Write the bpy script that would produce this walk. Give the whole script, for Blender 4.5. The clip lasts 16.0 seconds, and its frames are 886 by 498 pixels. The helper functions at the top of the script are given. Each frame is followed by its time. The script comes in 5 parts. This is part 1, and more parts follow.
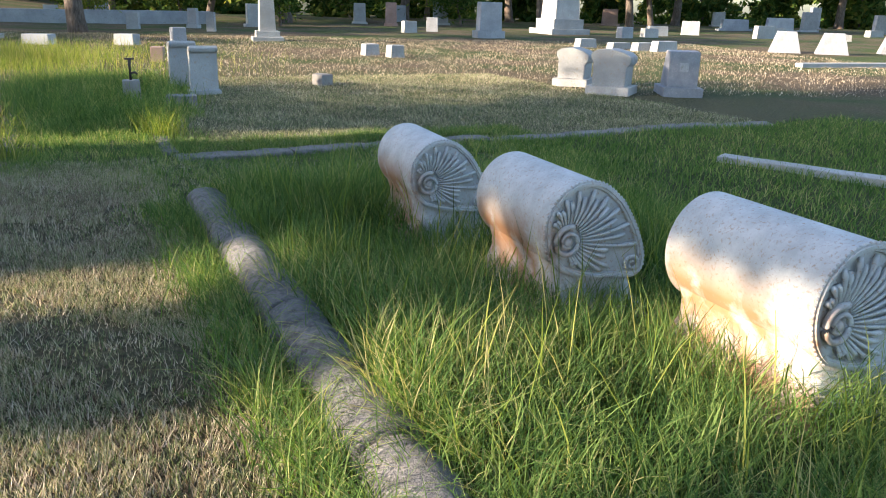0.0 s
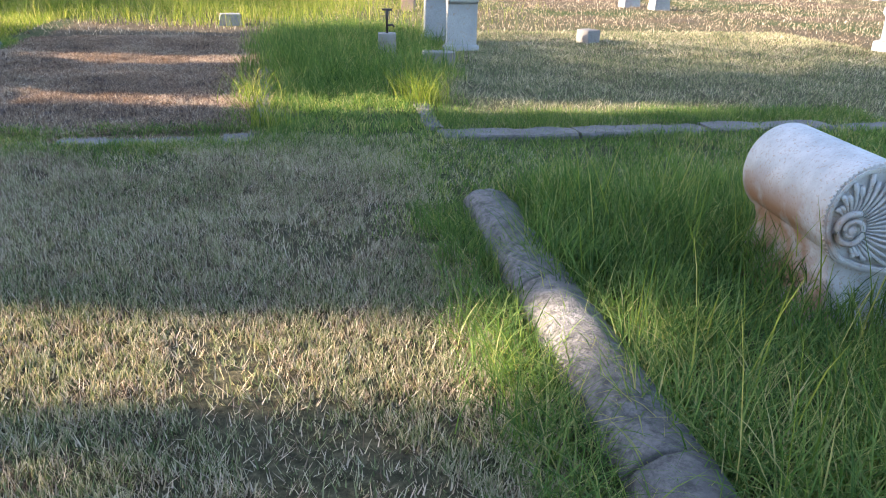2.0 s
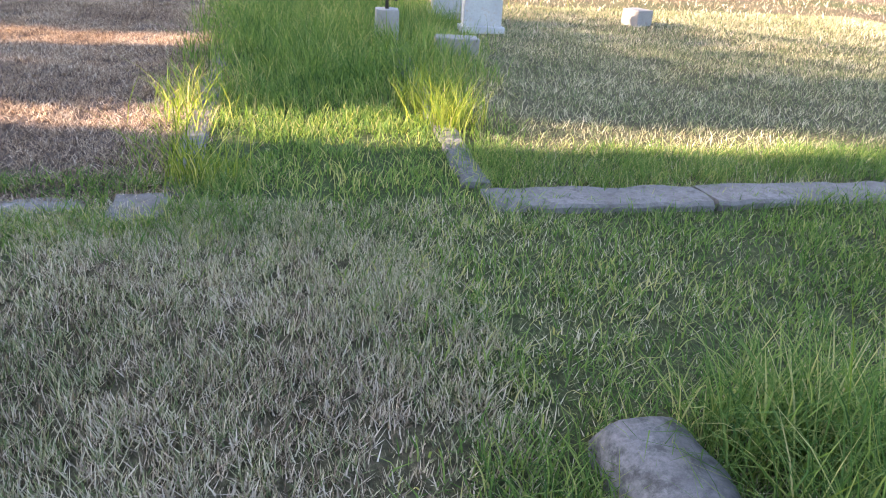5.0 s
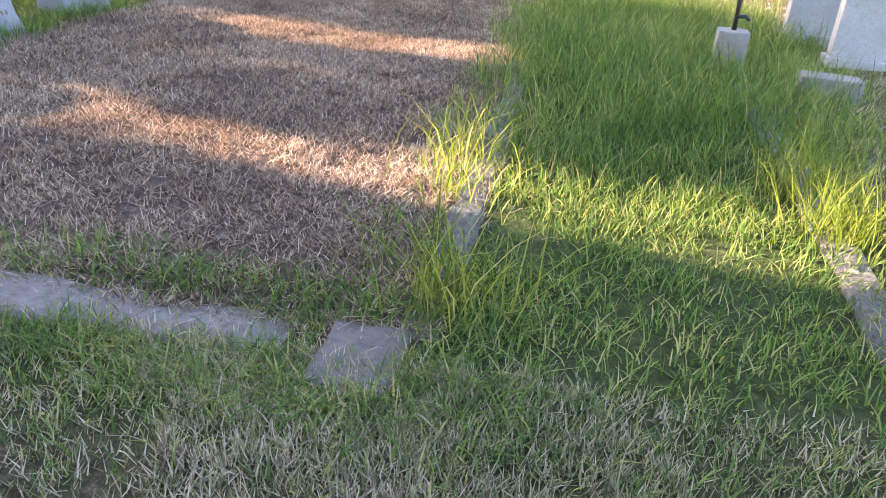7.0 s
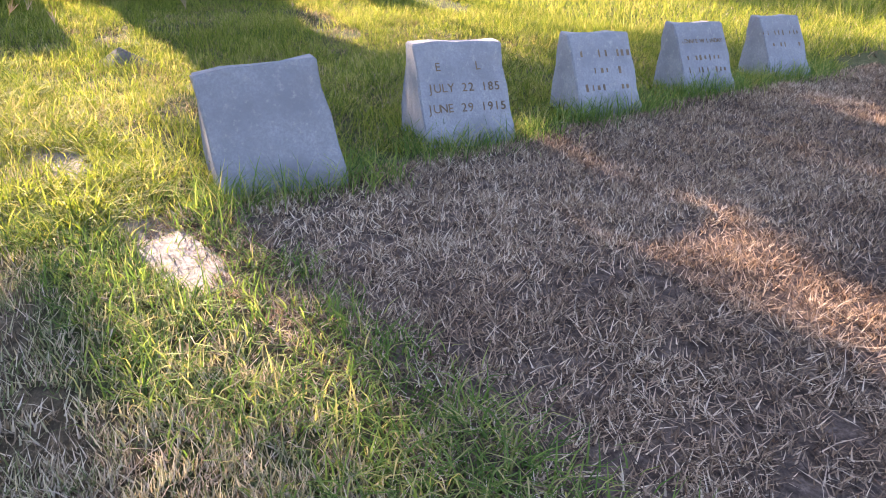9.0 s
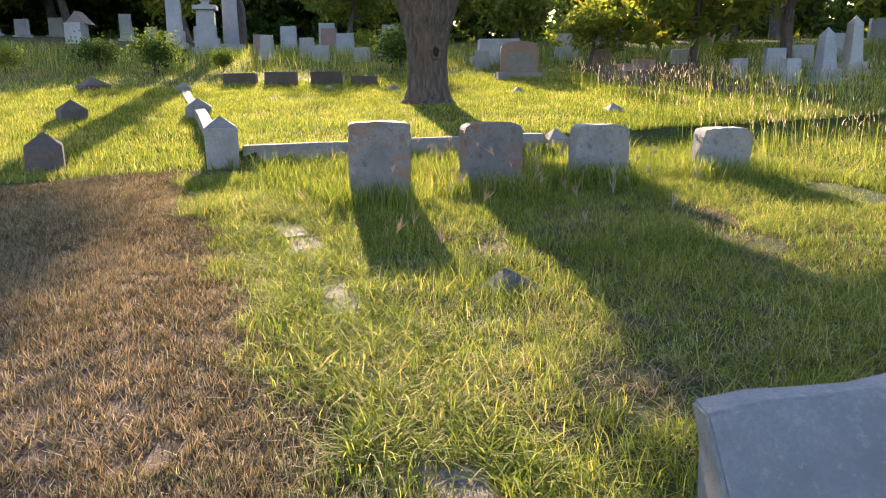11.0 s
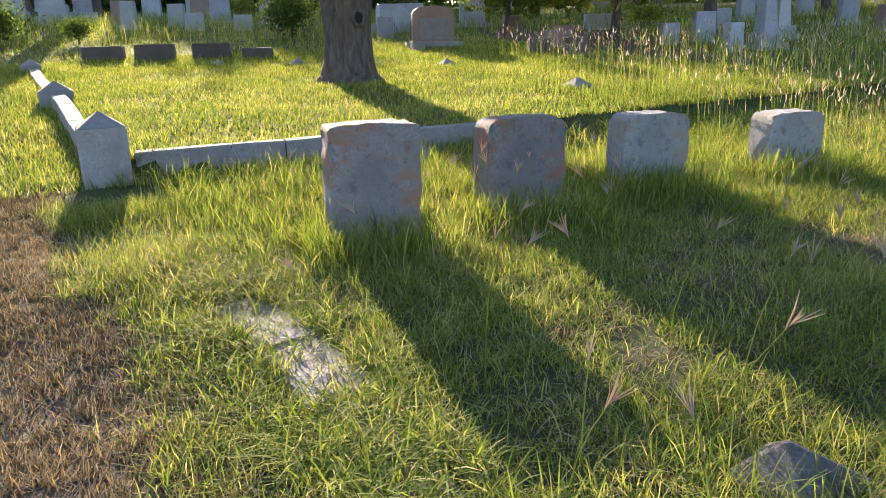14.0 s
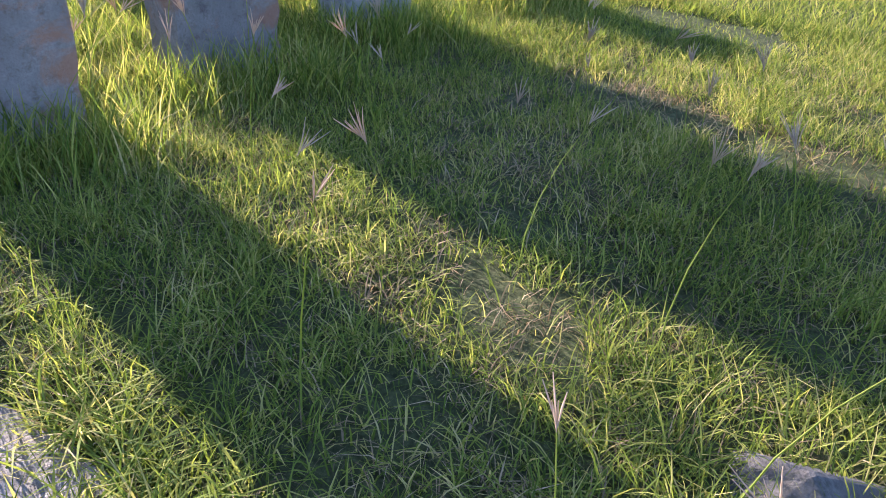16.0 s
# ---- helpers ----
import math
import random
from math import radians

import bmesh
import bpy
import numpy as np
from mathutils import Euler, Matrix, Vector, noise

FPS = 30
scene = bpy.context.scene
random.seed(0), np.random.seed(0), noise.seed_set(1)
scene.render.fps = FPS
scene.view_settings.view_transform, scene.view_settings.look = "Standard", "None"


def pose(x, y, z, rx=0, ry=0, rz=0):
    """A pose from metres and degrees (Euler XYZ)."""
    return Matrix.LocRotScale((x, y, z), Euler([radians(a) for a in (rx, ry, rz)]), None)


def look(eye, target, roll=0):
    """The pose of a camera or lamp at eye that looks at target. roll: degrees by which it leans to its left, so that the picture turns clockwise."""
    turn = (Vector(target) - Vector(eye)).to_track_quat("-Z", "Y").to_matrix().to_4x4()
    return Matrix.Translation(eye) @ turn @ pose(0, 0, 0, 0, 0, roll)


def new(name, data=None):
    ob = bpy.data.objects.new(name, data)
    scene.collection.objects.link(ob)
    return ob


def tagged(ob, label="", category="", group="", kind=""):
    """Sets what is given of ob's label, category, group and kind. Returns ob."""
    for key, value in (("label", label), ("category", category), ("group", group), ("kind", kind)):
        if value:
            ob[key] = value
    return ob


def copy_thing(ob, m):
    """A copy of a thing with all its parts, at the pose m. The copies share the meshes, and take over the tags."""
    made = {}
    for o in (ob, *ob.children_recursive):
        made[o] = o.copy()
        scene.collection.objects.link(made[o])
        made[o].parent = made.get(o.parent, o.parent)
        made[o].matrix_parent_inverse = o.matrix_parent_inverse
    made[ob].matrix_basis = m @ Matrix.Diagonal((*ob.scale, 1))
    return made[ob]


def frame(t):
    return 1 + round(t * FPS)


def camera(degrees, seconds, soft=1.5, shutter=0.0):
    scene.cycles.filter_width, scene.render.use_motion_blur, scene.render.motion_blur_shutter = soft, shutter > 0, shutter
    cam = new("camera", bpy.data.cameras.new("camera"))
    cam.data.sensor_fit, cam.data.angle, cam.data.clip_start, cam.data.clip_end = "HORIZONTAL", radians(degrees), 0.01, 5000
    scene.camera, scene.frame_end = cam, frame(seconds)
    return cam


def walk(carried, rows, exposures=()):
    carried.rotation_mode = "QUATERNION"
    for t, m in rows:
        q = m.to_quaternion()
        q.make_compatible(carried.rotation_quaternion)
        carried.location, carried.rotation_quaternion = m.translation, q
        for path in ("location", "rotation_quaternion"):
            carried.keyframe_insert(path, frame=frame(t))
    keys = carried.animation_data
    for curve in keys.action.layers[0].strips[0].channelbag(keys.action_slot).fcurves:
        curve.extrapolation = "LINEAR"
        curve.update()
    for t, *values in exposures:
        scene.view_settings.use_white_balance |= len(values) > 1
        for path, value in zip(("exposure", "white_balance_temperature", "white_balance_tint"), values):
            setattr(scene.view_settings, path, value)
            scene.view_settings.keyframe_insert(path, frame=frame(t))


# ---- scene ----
cam = camera(60.3, 16.0, soft=1.0)
PATH = [
    (0, (-1.768, 0.321, 1.485), (-1.361, 2.182, 0.877), 1.6),
    (0.5, (-1.869, 0.678, 1.487), (-1.691, 2.576, 0.883), 1.5),
    (1, (-1.998, 1.035, 1.466), (-1.929, 2.92, 0.8), 2.0),
    (1.5, (-2.08, 1.527, 1.432), (-2.14, 3.396, 0.722), 1.6),
    (2, (-2.269, 1.938, 1.432), (-2.408, 3.791, 0.693), 1.4),
    (2.5, (-2.294, 2.338, 1.391), (-2.47, 4.178, 0.626), 0.8),
    (3, (-2.37, 2.826, 1.42), (-2.55, 4.654, 0.628), 0.8),
    (3.2, (-2.436, 3.01, 1.404), (-2.605, 4.834, 0.603), 0.7),
    (5.3, (-2.873, 4.802, 1.289), (-2.957, 6.625, 0.47), 3.6),
    (5.5, (-2.929, 4.99, 1.295), (-3.042, 6.815, 0.487), 4.0),
    (6, (-3.077, 5.365, 1.277), (-3.299, 7.176, 0.457), 4.1),
    (6.5, (-3.204, 5.666, 1.274), (-3.562, 7.443, 0.43), 4.1),
    (7, (-3.382, 6.003, 1.235), (-4.104, 7.651, 0.362), 4.1),
    (7.5, (-3.607, 6.261, 1.194), (-4.566, 7.768, 0.293), 5.1),
    (8, (-3.84, 6.471, 1.196), (-4.991, 7.822, 0.276), 5.6),
    (8.5, (-4.262, 6.638, 1.174), (-5.683, 7.72, 0.273), 4.3),
    (9, (-4.706, 6.622, 1.158), (-6.344, 7.43, 0.341), 2.6),
    (9.5, (-5.099, 6.583, 1.201), (-6.89, 7.151, 0.514), 1.1),
    (10, (-5.545, 6.556, 1.255), (-7.43, 6.925, 0.697), -0.1),
    (10.2, (-5.694, 6.532, 1.255), (-7.602, 6.832, 0.736), -0.4),
    (12.3, (-7.609, 5.971, 1.31), (-9.559, 5.915, 0.871), -0.7),
    (12.5, (-7.806, 5.912, 1.276), (-9.757, 5.865, 0.839), -0.7),
    (13, (-8.304, 5.714, 1.32), (-10.256, 5.736, 0.885), -0.9),
    (13.5, (-8.652, 5.506, 1.376), (-10.592, 5.683, 0.924), -1.4),
    (14, (-9.071, 5.469, 1.338), (-10.96, 5.866, 0.816), -1.6),
    (14.5, (-9.446, 5.407, 1.338), (-11.223, 6.064, 0.698), -1.4),
    (15, (-9.756, 5.366, 1.318), (-11.349, 6.28, 0.526), 0.1),
    (15.5, (-10.091, 5.454, 1.23), (-11.508, 6.531, 0.318), 1.8),
    (16, (-10.511, 5.548, 1.272), (-11.868, 6.669, 0.322), 2.4),
]
walk(cam, [(t, look(eye, target, roll)) for t, eye, target, roll in PATH], exposures=[
    (0.0, 2.3, 5800, 11), (1.0, 2.5, 5800, 13), (2.0, 2.85, 5800, 16), (3.2, 3.15, 5950, 18), (5.5, 3.5, 6350, 23), (6.5, 3.5, 6450, 25), (8.0, 3.45, 6150, 28),
    (9.0, 3.1, 6350, 30), (10.0, 2.75, 6350, 26), (12.5, 2.45, 5950, 17), (14.5, 2.45, 5650, 20), (16.0, 2.7, 5150, 26)])

# world, sun, exposure
SUN_ELEV, SUN_AZ = 15.5, 6.5          # degrees above the horizon; degrees north of due west
world = bpy.data.worlds.new("World")
scene.world = world
world.use_nodes = True
wn = world.node_tree.nodes
sky = wn.new("ShaderNodeTexSky")
sky.sky_type, sky.sun_disc = "NISHITA", False
sky.sun_elevation, sky.sun_rotation = radians(SUN_ELEV), radians(270 + SUN_AZ)
sky.air_density, sky.dust_density, sky.ozone_density = 1.0, 1.5, 1.0
wn["Background"].inputs[1].default_value = 0.095
world.node_tree.links.new(sky.outputs[0], wn["Background"].inputs[0])
sun_data = bpy.data.lights.new("sun", "SUN")
sun_data.energy, sun_data.angle, sun_data.color = 5.0, radians(0.53), (1.0, 0.80, 0.55)
sun = new("sun", sun_data)
_se, _sa = radians(SUN_ELEV), radians(SUN_AZ)
SUN_FROM = Vector((-math.cos(_se) * math.cos(_sa), -math.cos(_se) * math.sin(_sa), math.sin(_se)))
sun.matrix_world = look(SUN_FROM * 200, (0, 0, 0))

rng = np.random.default_rng(7)


# ---------- materials ----------
def mat(name):
    m = bpy.data.materials.new(name)
    m.use_nodes = True
    return m, m.node_tree, m.node_tree.nodes["Principled BSDF"]


def noise_node(nt, scale, detail=6, rough=0.6, coords=None):
    n = nt.nodes.new("ShaderNodeTexNoise")
    n.inputs["Scale"].default_value, n.inputs["Detail"].default_value, n.inputs["Roughness"].default_value = scale, detail, rough
    if coords is not None:
        nt.links.new(coords, n.inputs["Vector"])
    return n


def ramp(nt, src, stops):
    r = nt.nodes.new("ShaderNodeValToRGB")
    while len(r.color_ramp.elements) < len(stops):
        r.color_ramp.elements.new(0.5)
    for e, (p, c) in zip(r.color_ramp.elements, stops):
        e.position, e.color = p, (*c, 1) if len(c) == 3 else c
    nt.links.new(src, r.inputs[0])
    return r.outputs[0]


def mixc(nt, fac, a, b, mode="MIX"):
    m = nt.nodes.new("ShaderNodeMix")
    m.data_type, m.blend_type = "RGBA", mode
    for sock, v in ((m.inputs[0], fac), (m.inputs[6], a), (m.inputs[7], b)):
        if isinstance(v, (int, float)):
            sock.default_value = v
        elif isinstance(v, tuple):
            sock.default_value = (*v, 1)
        else:
            nt.links.new(v, sock)
    return m.outputs[2]


def bump(nt, bsdf, src, strength, dist):
    b = nt.nodes.new("ShaderNodeBump")
    b.inputs["Strength"].default_value, b.inputs["Distance"].default_value = strength, dist
    nt.links.new(src, b.inputs["Height"])
    nt.links.new(b.outputs[0], bsdf.inputs["Normal"])


def stone_mat(name, light, dark, stain, scale=6.0, rough=0.85, amount=0.5, relief=0.004, blotch=None):
    m, nt, b = mat(name)
    tc = nt.nodes.new("ShaderNodeTexCoord").outputs["Object"]
    oi = nt.nodes.new("ShaderNodeObjectInfo").outputs["Random"]
    big = noise_node(nt, scale * 0.45, 5, 0.65, tc)
    fine = noise_node(nt, scale * 9, 6, 0.7, tc)
    spots = noise_node(nt, scale * 3.2, 8, 0.75, tc)
    base = mixc(nt, ramp(nt, big.outputs[0], [(0.35, (0, 0, 0)), (0.65, (1, 1, 1))]), dark, light)
    base = mixc(nt, ramp(nt, fine.outputs[0], [(0.38, (0.75, 0.75, 0.75)), (0.62, (0, 0, 0))]), base, dark)
    st = ramp(nt, spots.outputs[0], [(0.60 - 0.12 * amount, (0, 0, 0)), (0.74 - 0.1 * amount, (0.85, 0.85, 0.85))])
    base = mixc(nt, st, base, stain)
    if blotch:
        wide = noise_node(nt, 2.6, 7, 0.7, tc)
        wide.inputs["Distortion"].default_value = 0.6
        base = mixc(nt, ramp(nt, wide.outputs[0], [(0.50, (0, 0, 0)), (0.60, (0.8, 0.8, 0.8))]), base, blotch)
        crust = noise_node(nt, 4.5, 9, 0.8, tc)
        base = mixc(nt, ramp(nt, crust.outputs[0], [(0.56, (0, 0, 0)), (0.70, (0.8, 0.8, 0.8))]), base, (0.06, 0.055, 0.05))
    hsv = nt.nodes.new("ShaderNodeHueSaturation")
    mr = nt.nodes.new("ShaderNodeMapRange")
    mr.inputs[3].default_value, mr.inputs[4].default_value = 0.82, 1.15
    nt.links.new(oi, mr.inputs[0])
    nt.links.new(mr.outputs[0], hsv.inputs["Value"])
    nt.links.new(base, hsv.inputs["Color"])
    nt.links.new(hsv.outputs[0], b.inputs["Base Color"])
    b.inputs["Roughness"].default_value = rough
    both = nt.nodes.new("ShaderNodeMath")
    both.operation = "ADD"
    nt.links.new(fine.outputs[0], both.inputs[0])
    nt.links.new(spots.outputs[0], both.inputs[1])
    bump(nt, b, both.outputs[0], 0.7, relief * 2)
    return m


def blade_mat(name, stops, trans=0.45, tint=(1.0, 1.0, 0.45)):
    """Grass or leaves: colour by island, with light coming through the blade."""
    m, nt, b = mat(name)
    g = nt.nodes.new("ShaderNodeNewGeometry")
    pos = nt.nodes.new("ShaderNodeTexCoord").outputs["Object"]
    patch = noise_node(nt, 0.9, 3, 0.6, pos)
    add = nt.nodes.new("ShaderNodeMath")
    add.operation = "MULTIPLY_ADD"
    add.inputs[1].default_value, add.inputs[2].default_value = 0.9, -0.45
    nt.links.new(patch.outputs[0], add.inputs[0])
    s = nt.nodes.new("ShaderNodeMath")
    s.operation = "ADD"
    s.use_clamp = True
    nt.links.new(add.outputs[0], s.inputs[0])
    nt.links.new(g.outputs["Random Per Island"], s.inputs[1])
    col = ramp(nt, s.outputs[0], stops)
    b.inputs["Roughness"].default_value = 0.75
    b.inputs["Specular IOR Level"].default_value = 0.08
    nt.links.new(col, b.inputs["Base Color"])
    tr = nt.nodes.new("ShaderNodeBsdfTranslucent")
    nt.links.new(mixc(nt, 1.0, col, tint, "MULTIPLY"), tr.inputs[0])
    mix = nt.nodes.new("ShaderNodeMixShader")
    mix.inputs[0].default_value = trans
    nt.links.new(b.outputs[0], mix.inputs[1])
    nt.links.new(tr.outputs[0], mix.inputs[2])
    nt.links.new(mix.outputs[0], nt.nodes["Material Output"].inputs["Surface"])
    return m


M_MARBLE = stone_mat("white marble", (0.42, 0.41, 0.395), (0.27, 0.265, 0.255), (0.30, 0.19, 0.11), 5, 0.7, 0.35, 0.002)
M_CONC = stone_mat("weathered concrete", (0.30, 0.285, 0.265), (0.19, 0.175, 0.16), (0.17, 0.12, 0.09), 6, 0.9, 0.6)
M_CONC_DARK = stone_mat("stained concrete", (0.31, 0.29, 0.275), (0.17, 0.155, 0.145), (0.12, 0.09, 0.075), 6, 0.9, 0.7, 0.012, (0.27, 0.135, 0.075))
M_CONC_PALE = stone_mat("lichened pale concrete", (0.40, 0.39, 0.37), (0.24, 0.225, 0.21), (0.13, 0.11, 0.095), 6, 0.9, 0.8, 0.012, (0.30, 0.24, 0.18))
M_SLANT = stone_mat("pale grey granite", (0.31, 0.31, 0.325), (0.19, 0.19, 0.205), (0.36, 0.34, 0.31), 9, 0.85, 0.45, 0.005)
M_GREY = stone_mat("grey granite", (0.40, 0.40, 0.40), (0.26, 0.26, 0.27), (0.16, 0.14, 0.12), 4, 0.75, 0.4)
M_WHITE = stone_mat("pale marble", (0.43, 0.42, 0.395), (0.28, 0.27, 0.255), (0.28, 0.24, 0.19), 3, 0.7, 0.4)
M_RED = stone_mat("reddish granite", (0.33, 0.22, 0.18), (0.22, 0.14, 0.11), (0.14, 0.10, 0.08), 4, 0.7, 0.4)
M_DARK = stone_mat("dark mottled stone", (0.12, 0.10, 0.09), (0.07, 0.06, 0.055), (0.16, 0.09, 0.06), 5, 0.9, 0.8, 0.006)
M_LETTER = stone_mat("rusty worn lettering", (0.22, 0.16, 0.10), (0.13, 0.085, 0.05), (0.30, 0.27, 0.22), 20, 0.95, 0.2)
M_KERB = stone_mat("mossy kerb stone", (0.25, 0.23, 0.215), (0.11, 0.10, 0.095), (0.05, 0.05, 0.04), 6, 0.92, 1.2, 0.014)
M_BORDER = stone_mat("worn pale border concrete", (0.25, 0.225, 0.21), (0.15, 0.132, 0.12), (0.10, 0.085, 0.065), 6, 0.92, 1.0, 0.008)

M_GREEN = blade_mat("green grass", [(0.0, (0.05, 0.10, 0.028)), (0.4, (0.12, 0.20, 0.055)), (0.8, (0.22, 0.29, 0.085)), (1.0, (0.44, 0.39, 0.19))], 0.5)
M_TURF = blade_mat("mown turf", [(0.0, (0.08, 0.11, 0.045)), (0.35, (0.20, 0.23, 0.11)), (0.65, (0.36, 0.33, 0.21)), (1.0, (0.60, 0.53, 0.40))], 0.35, (1.0, 0.92, 0.55))
M_STRAW = blade_mat("dry straw", [(0.0, (0.07, 0.052, 0.035)), (0.45, (0.26, 0.20, 0.135)), (1.0, (0.62, 0.53, 0.40))], 0.2, (1.0, 0.85, 0.6))
M_WALK = blade_mat("brown walkway turf", [(0.0, (0.05, 0.05, 0.025)), (0.3, (0.12, 0.105, 0.055)), (0.6, (0.24, 0.175, 0.10)), (1.0, (0.46, 0.36, 0.22))], 0.3, (1.0, 0.88, 0.6))
M_MULCH = blade_mat("matted brown mulch", [(0.0, (0.06, 0.042, 0.035)), (0.4, (0.20, 0.14, 0.095)), (0.75, (0.41, 0.30, 0.21)), (1.0, (0.68, 0.57, 0.43))], 0.25, (1.0, 0.8, 0.6))
M_YELLOW = blade_mat("sunlit meadow grass", [(0.0, (0.07, 0.11, 0.02)), (0.45, (0.20, 0.25, 0.045)), (0.8, (0.32, 0.33, 0.08)), (1.0, (0.50, 0.42, 0.20))], 0.5)
M_SEED = blade_mat("seed heads", [(0.0, (0.36, 0.26, 0.19)), (1.0, (0.62, 0.54, 0.42))], 0.4, (1.0, 0.9, 0.7))
M_LEAF = blade_mat("oak leaves", [(0.0, (0.03, 0.06, 0.015)), (0.6, (0.07, 0.12, 0.025)), (1.0, (0.18, 0.19, 0.045))], 0.42)
M_LEAF_LIGHT = blade_mat("pale leaves", [(0.0, (0.09, 0.13, 0.025)), (0.6, (0.18, 0.22, 0.04)), (1.0, (0.34, 0.30, 0.07))], 0.55)

m, nt, b = mat("bark")
tc = nt.nodes.new("ShaderNodeTexCoord").outputs["Object"]
mp = nt.nodes.new("ShaderNodeMapping")
mp.inputs["Scale"].default_value = (9, 9, 1.6)
nt.links.new(tc, mp.inputs[0])
n1 = noise_node(nt, 1.6, 8, 0.7, mp.outputs[0])
n2 = noise_node(nt, 0.9, 3, 0.6, tc)
c = ramp(nt, n1.outputs[0], [(0.32, (0.025, 0.018, 0.012)), (0.5, (0.09, 0.07, 0.055)), (0.7, (0.17, 0.14, 0.11))])
c = mixc(nt, ramp(nt, n2.outputs[0], [(0.45, (0, 0, 0)), (0.7, (0.5, 0.5, 0.5))]), c, (0.14, 0.075, 0.045))
nt.links.new(c, b.inputs["Base Color"])
b.inputs["Roughness"].default_value = 0.95
bump(nt, b, n1.outputs[0], 1.0, 0.05)
M_BARK = m

m, nt, b = mat("black pipe paint")
n1 = noise_node(nt, 40, 5, 0.6)
nt.links.new(ramp(nt, n1.outputs[0], [(0.4, (0.015, 0.014, 0.014)), (0.7, (0.06, 0.045, 0.035))]), b.inputs["Base Color"])
b.inputs["Roughness"].default_value = 0.55
M_PIPE = m
# near-black colour painted in for the shade inside the knot hole
m, nt, b = mat("painted hollow shade")
n1 = noise_node(nt, 12, 5, 0.6)
nt.links.new(ramp(nt, n1.outputs[0], [(0.4, (0.008, 0.006, 0.004)), (0.7, (0.03, 0.02, 0.015))]), b.inputs["Base Color"])
b.inputs["Roughness"].default_value = 1.0
M_HOLLOW_SHADE = m

# ---------- plan ----------
# plot axes: A runs east along the border kerb, Q north of it
def aq(x, y):
    return 0.966 * x + 0.259 * y, -0.259 * x + 0.966 * y - 8.44


def xy(a, q):
    return 0.966 * a - 0.259 * (q + 8.44), 0.259 * a + 0.966 * (q + 8.44)


TURN = math.degrees(math.atan2(0.259, 0.966))
HILL_X = np.array([-400, -150, -80, -55, -40, -30, -23, -20, -17, -15, -12, 400.0])
HILL_Z = np.array([6, 5.2, 4.4, 3.3, 2.2, 1.25, 0.62, 0.36, 0.13, 0.06, 0, 0])


def height(x, y):
    """Ground height, for numbers or arrays."""
    x, y = np.asarray(x, float), np.asarray(y, float)
    z = np.interp(x, HILL_X, HILL_Z)
    z = z + 0.05 * np.clip(-(y + 5), 0, 60) * np.clip((-25 - x) / 20, 0, 1)
    a, q = aq(x, y)
    lot = (a < -15.1) & (q > -0.42) & (a > -28)
    z = z + np.where(lot, 0.20 * np.clip((a + 26) / 10, 0, 1), 0)
    z = z + 0.018 * np.sin(x * 1.7 + 0.6 * y) * np.sin(y * 1.3 - 0.4 * x) + 0.008 * np.sin(5.1 * x + 2 * y) * np.sin(4.3 * y)
    bed = (a < -2.15) & (a > -5.6) & (q > 0.2) & (q < 6)
    z = z + np.where(bed, 0.02 + 0.01 * np.sin(9 * x + 4 * y) * np.sin(8 * y - 3 * x), 0)
    return z


def gz(x, y):
    return float(height(x, y))


def part(name, bm, material, parent=None, label="", smooth=False):
    me = bpy.data.meshes.new(name)
    bm.to_mesh(me)
    bm.free()
    me.materials.append(material)
    if smooth:
        me.polygons.foreach_set("use_smooth", [True] * len(me.polygons))
    ob = new(name, me)
    if parent is not None:
        ob.parent = parent
    if label:
        tagged(ob, label)
    return ob


def empty(name, label, category, group="", kind=""):
    ob = new(name)
    return tagged(ob, label, category, group, kind)


def wear(bm, amount, scale):
    for v in bm.verts:
        d = noise.noise_vector(v.co * scale)
        v.co += d * amount + noise.noise_vector(v.co * scale * 4.7) * amount * 0.4


def block(sx, sy, sz, z0=0.0, top=1.0, topy=None, cuts=2, bevel=0.012, amount=0.006, off=(0, 0), shift=(0, 0)):
    """A worn stone block standing on z0; top: how much its top narrows; shift: how far its top is moved."""
    bm = bmesh.new()
    bmesh.ops.create_cube(bm, size=1)
    topy = top if topy is None else topy
    for v in bm.verts:
        up = v.co.z > 0
        v.co = Vector((v.co.x * sx * (top if up else 1) + (shift[0] if up else 0) + off[0], v.co.y * sy * (topy if up else 1) + (shift[1] if up else 0) + off[1], z0 + (sz if up else 0)))
    if bevel:
        bmesh.ops.bevel(bm, geom=bm.edges[:], offset=bevel, segments=2, profile=0.6, affect="EDGES")
    if cuts:
        bmesh.ops.subdivide_edges(bm, edges=[e for e in bm.edges if e.calc_length() > 0.12], cuts=cuts, use_grid_fill=True)
    if amount:
        wear(bm, amount, 3.1 / max(0.3, sz) + 2)
    return bm


def prism(outline, depth, axis="y", bevel=0.0):
    """An outline of (u, z) pushed out along y from 0 to depth."""
    bm = bmesh.new()
    vs = [bm.verts.new((u, 0, z)) for u, z in outline]
    f = bm.faces.new(vs)
    r = bmesh.ops.extrude_face_region(bm, geom=[f])
    bmesh.ops.translate(bm, verts=[g for g in r["geom"] if isinstance(g, bmesh.types.BMVert)], vec=(0, depth, 0))
    bmesh.ops.recalc_face_normals(bm, faces=bm.faces[:])
    if bevel:
        bmesh.ops.bevel(bm, geom=bm.edges[:], offset=bevel, segments=2, affect="EDGES")
    return bm


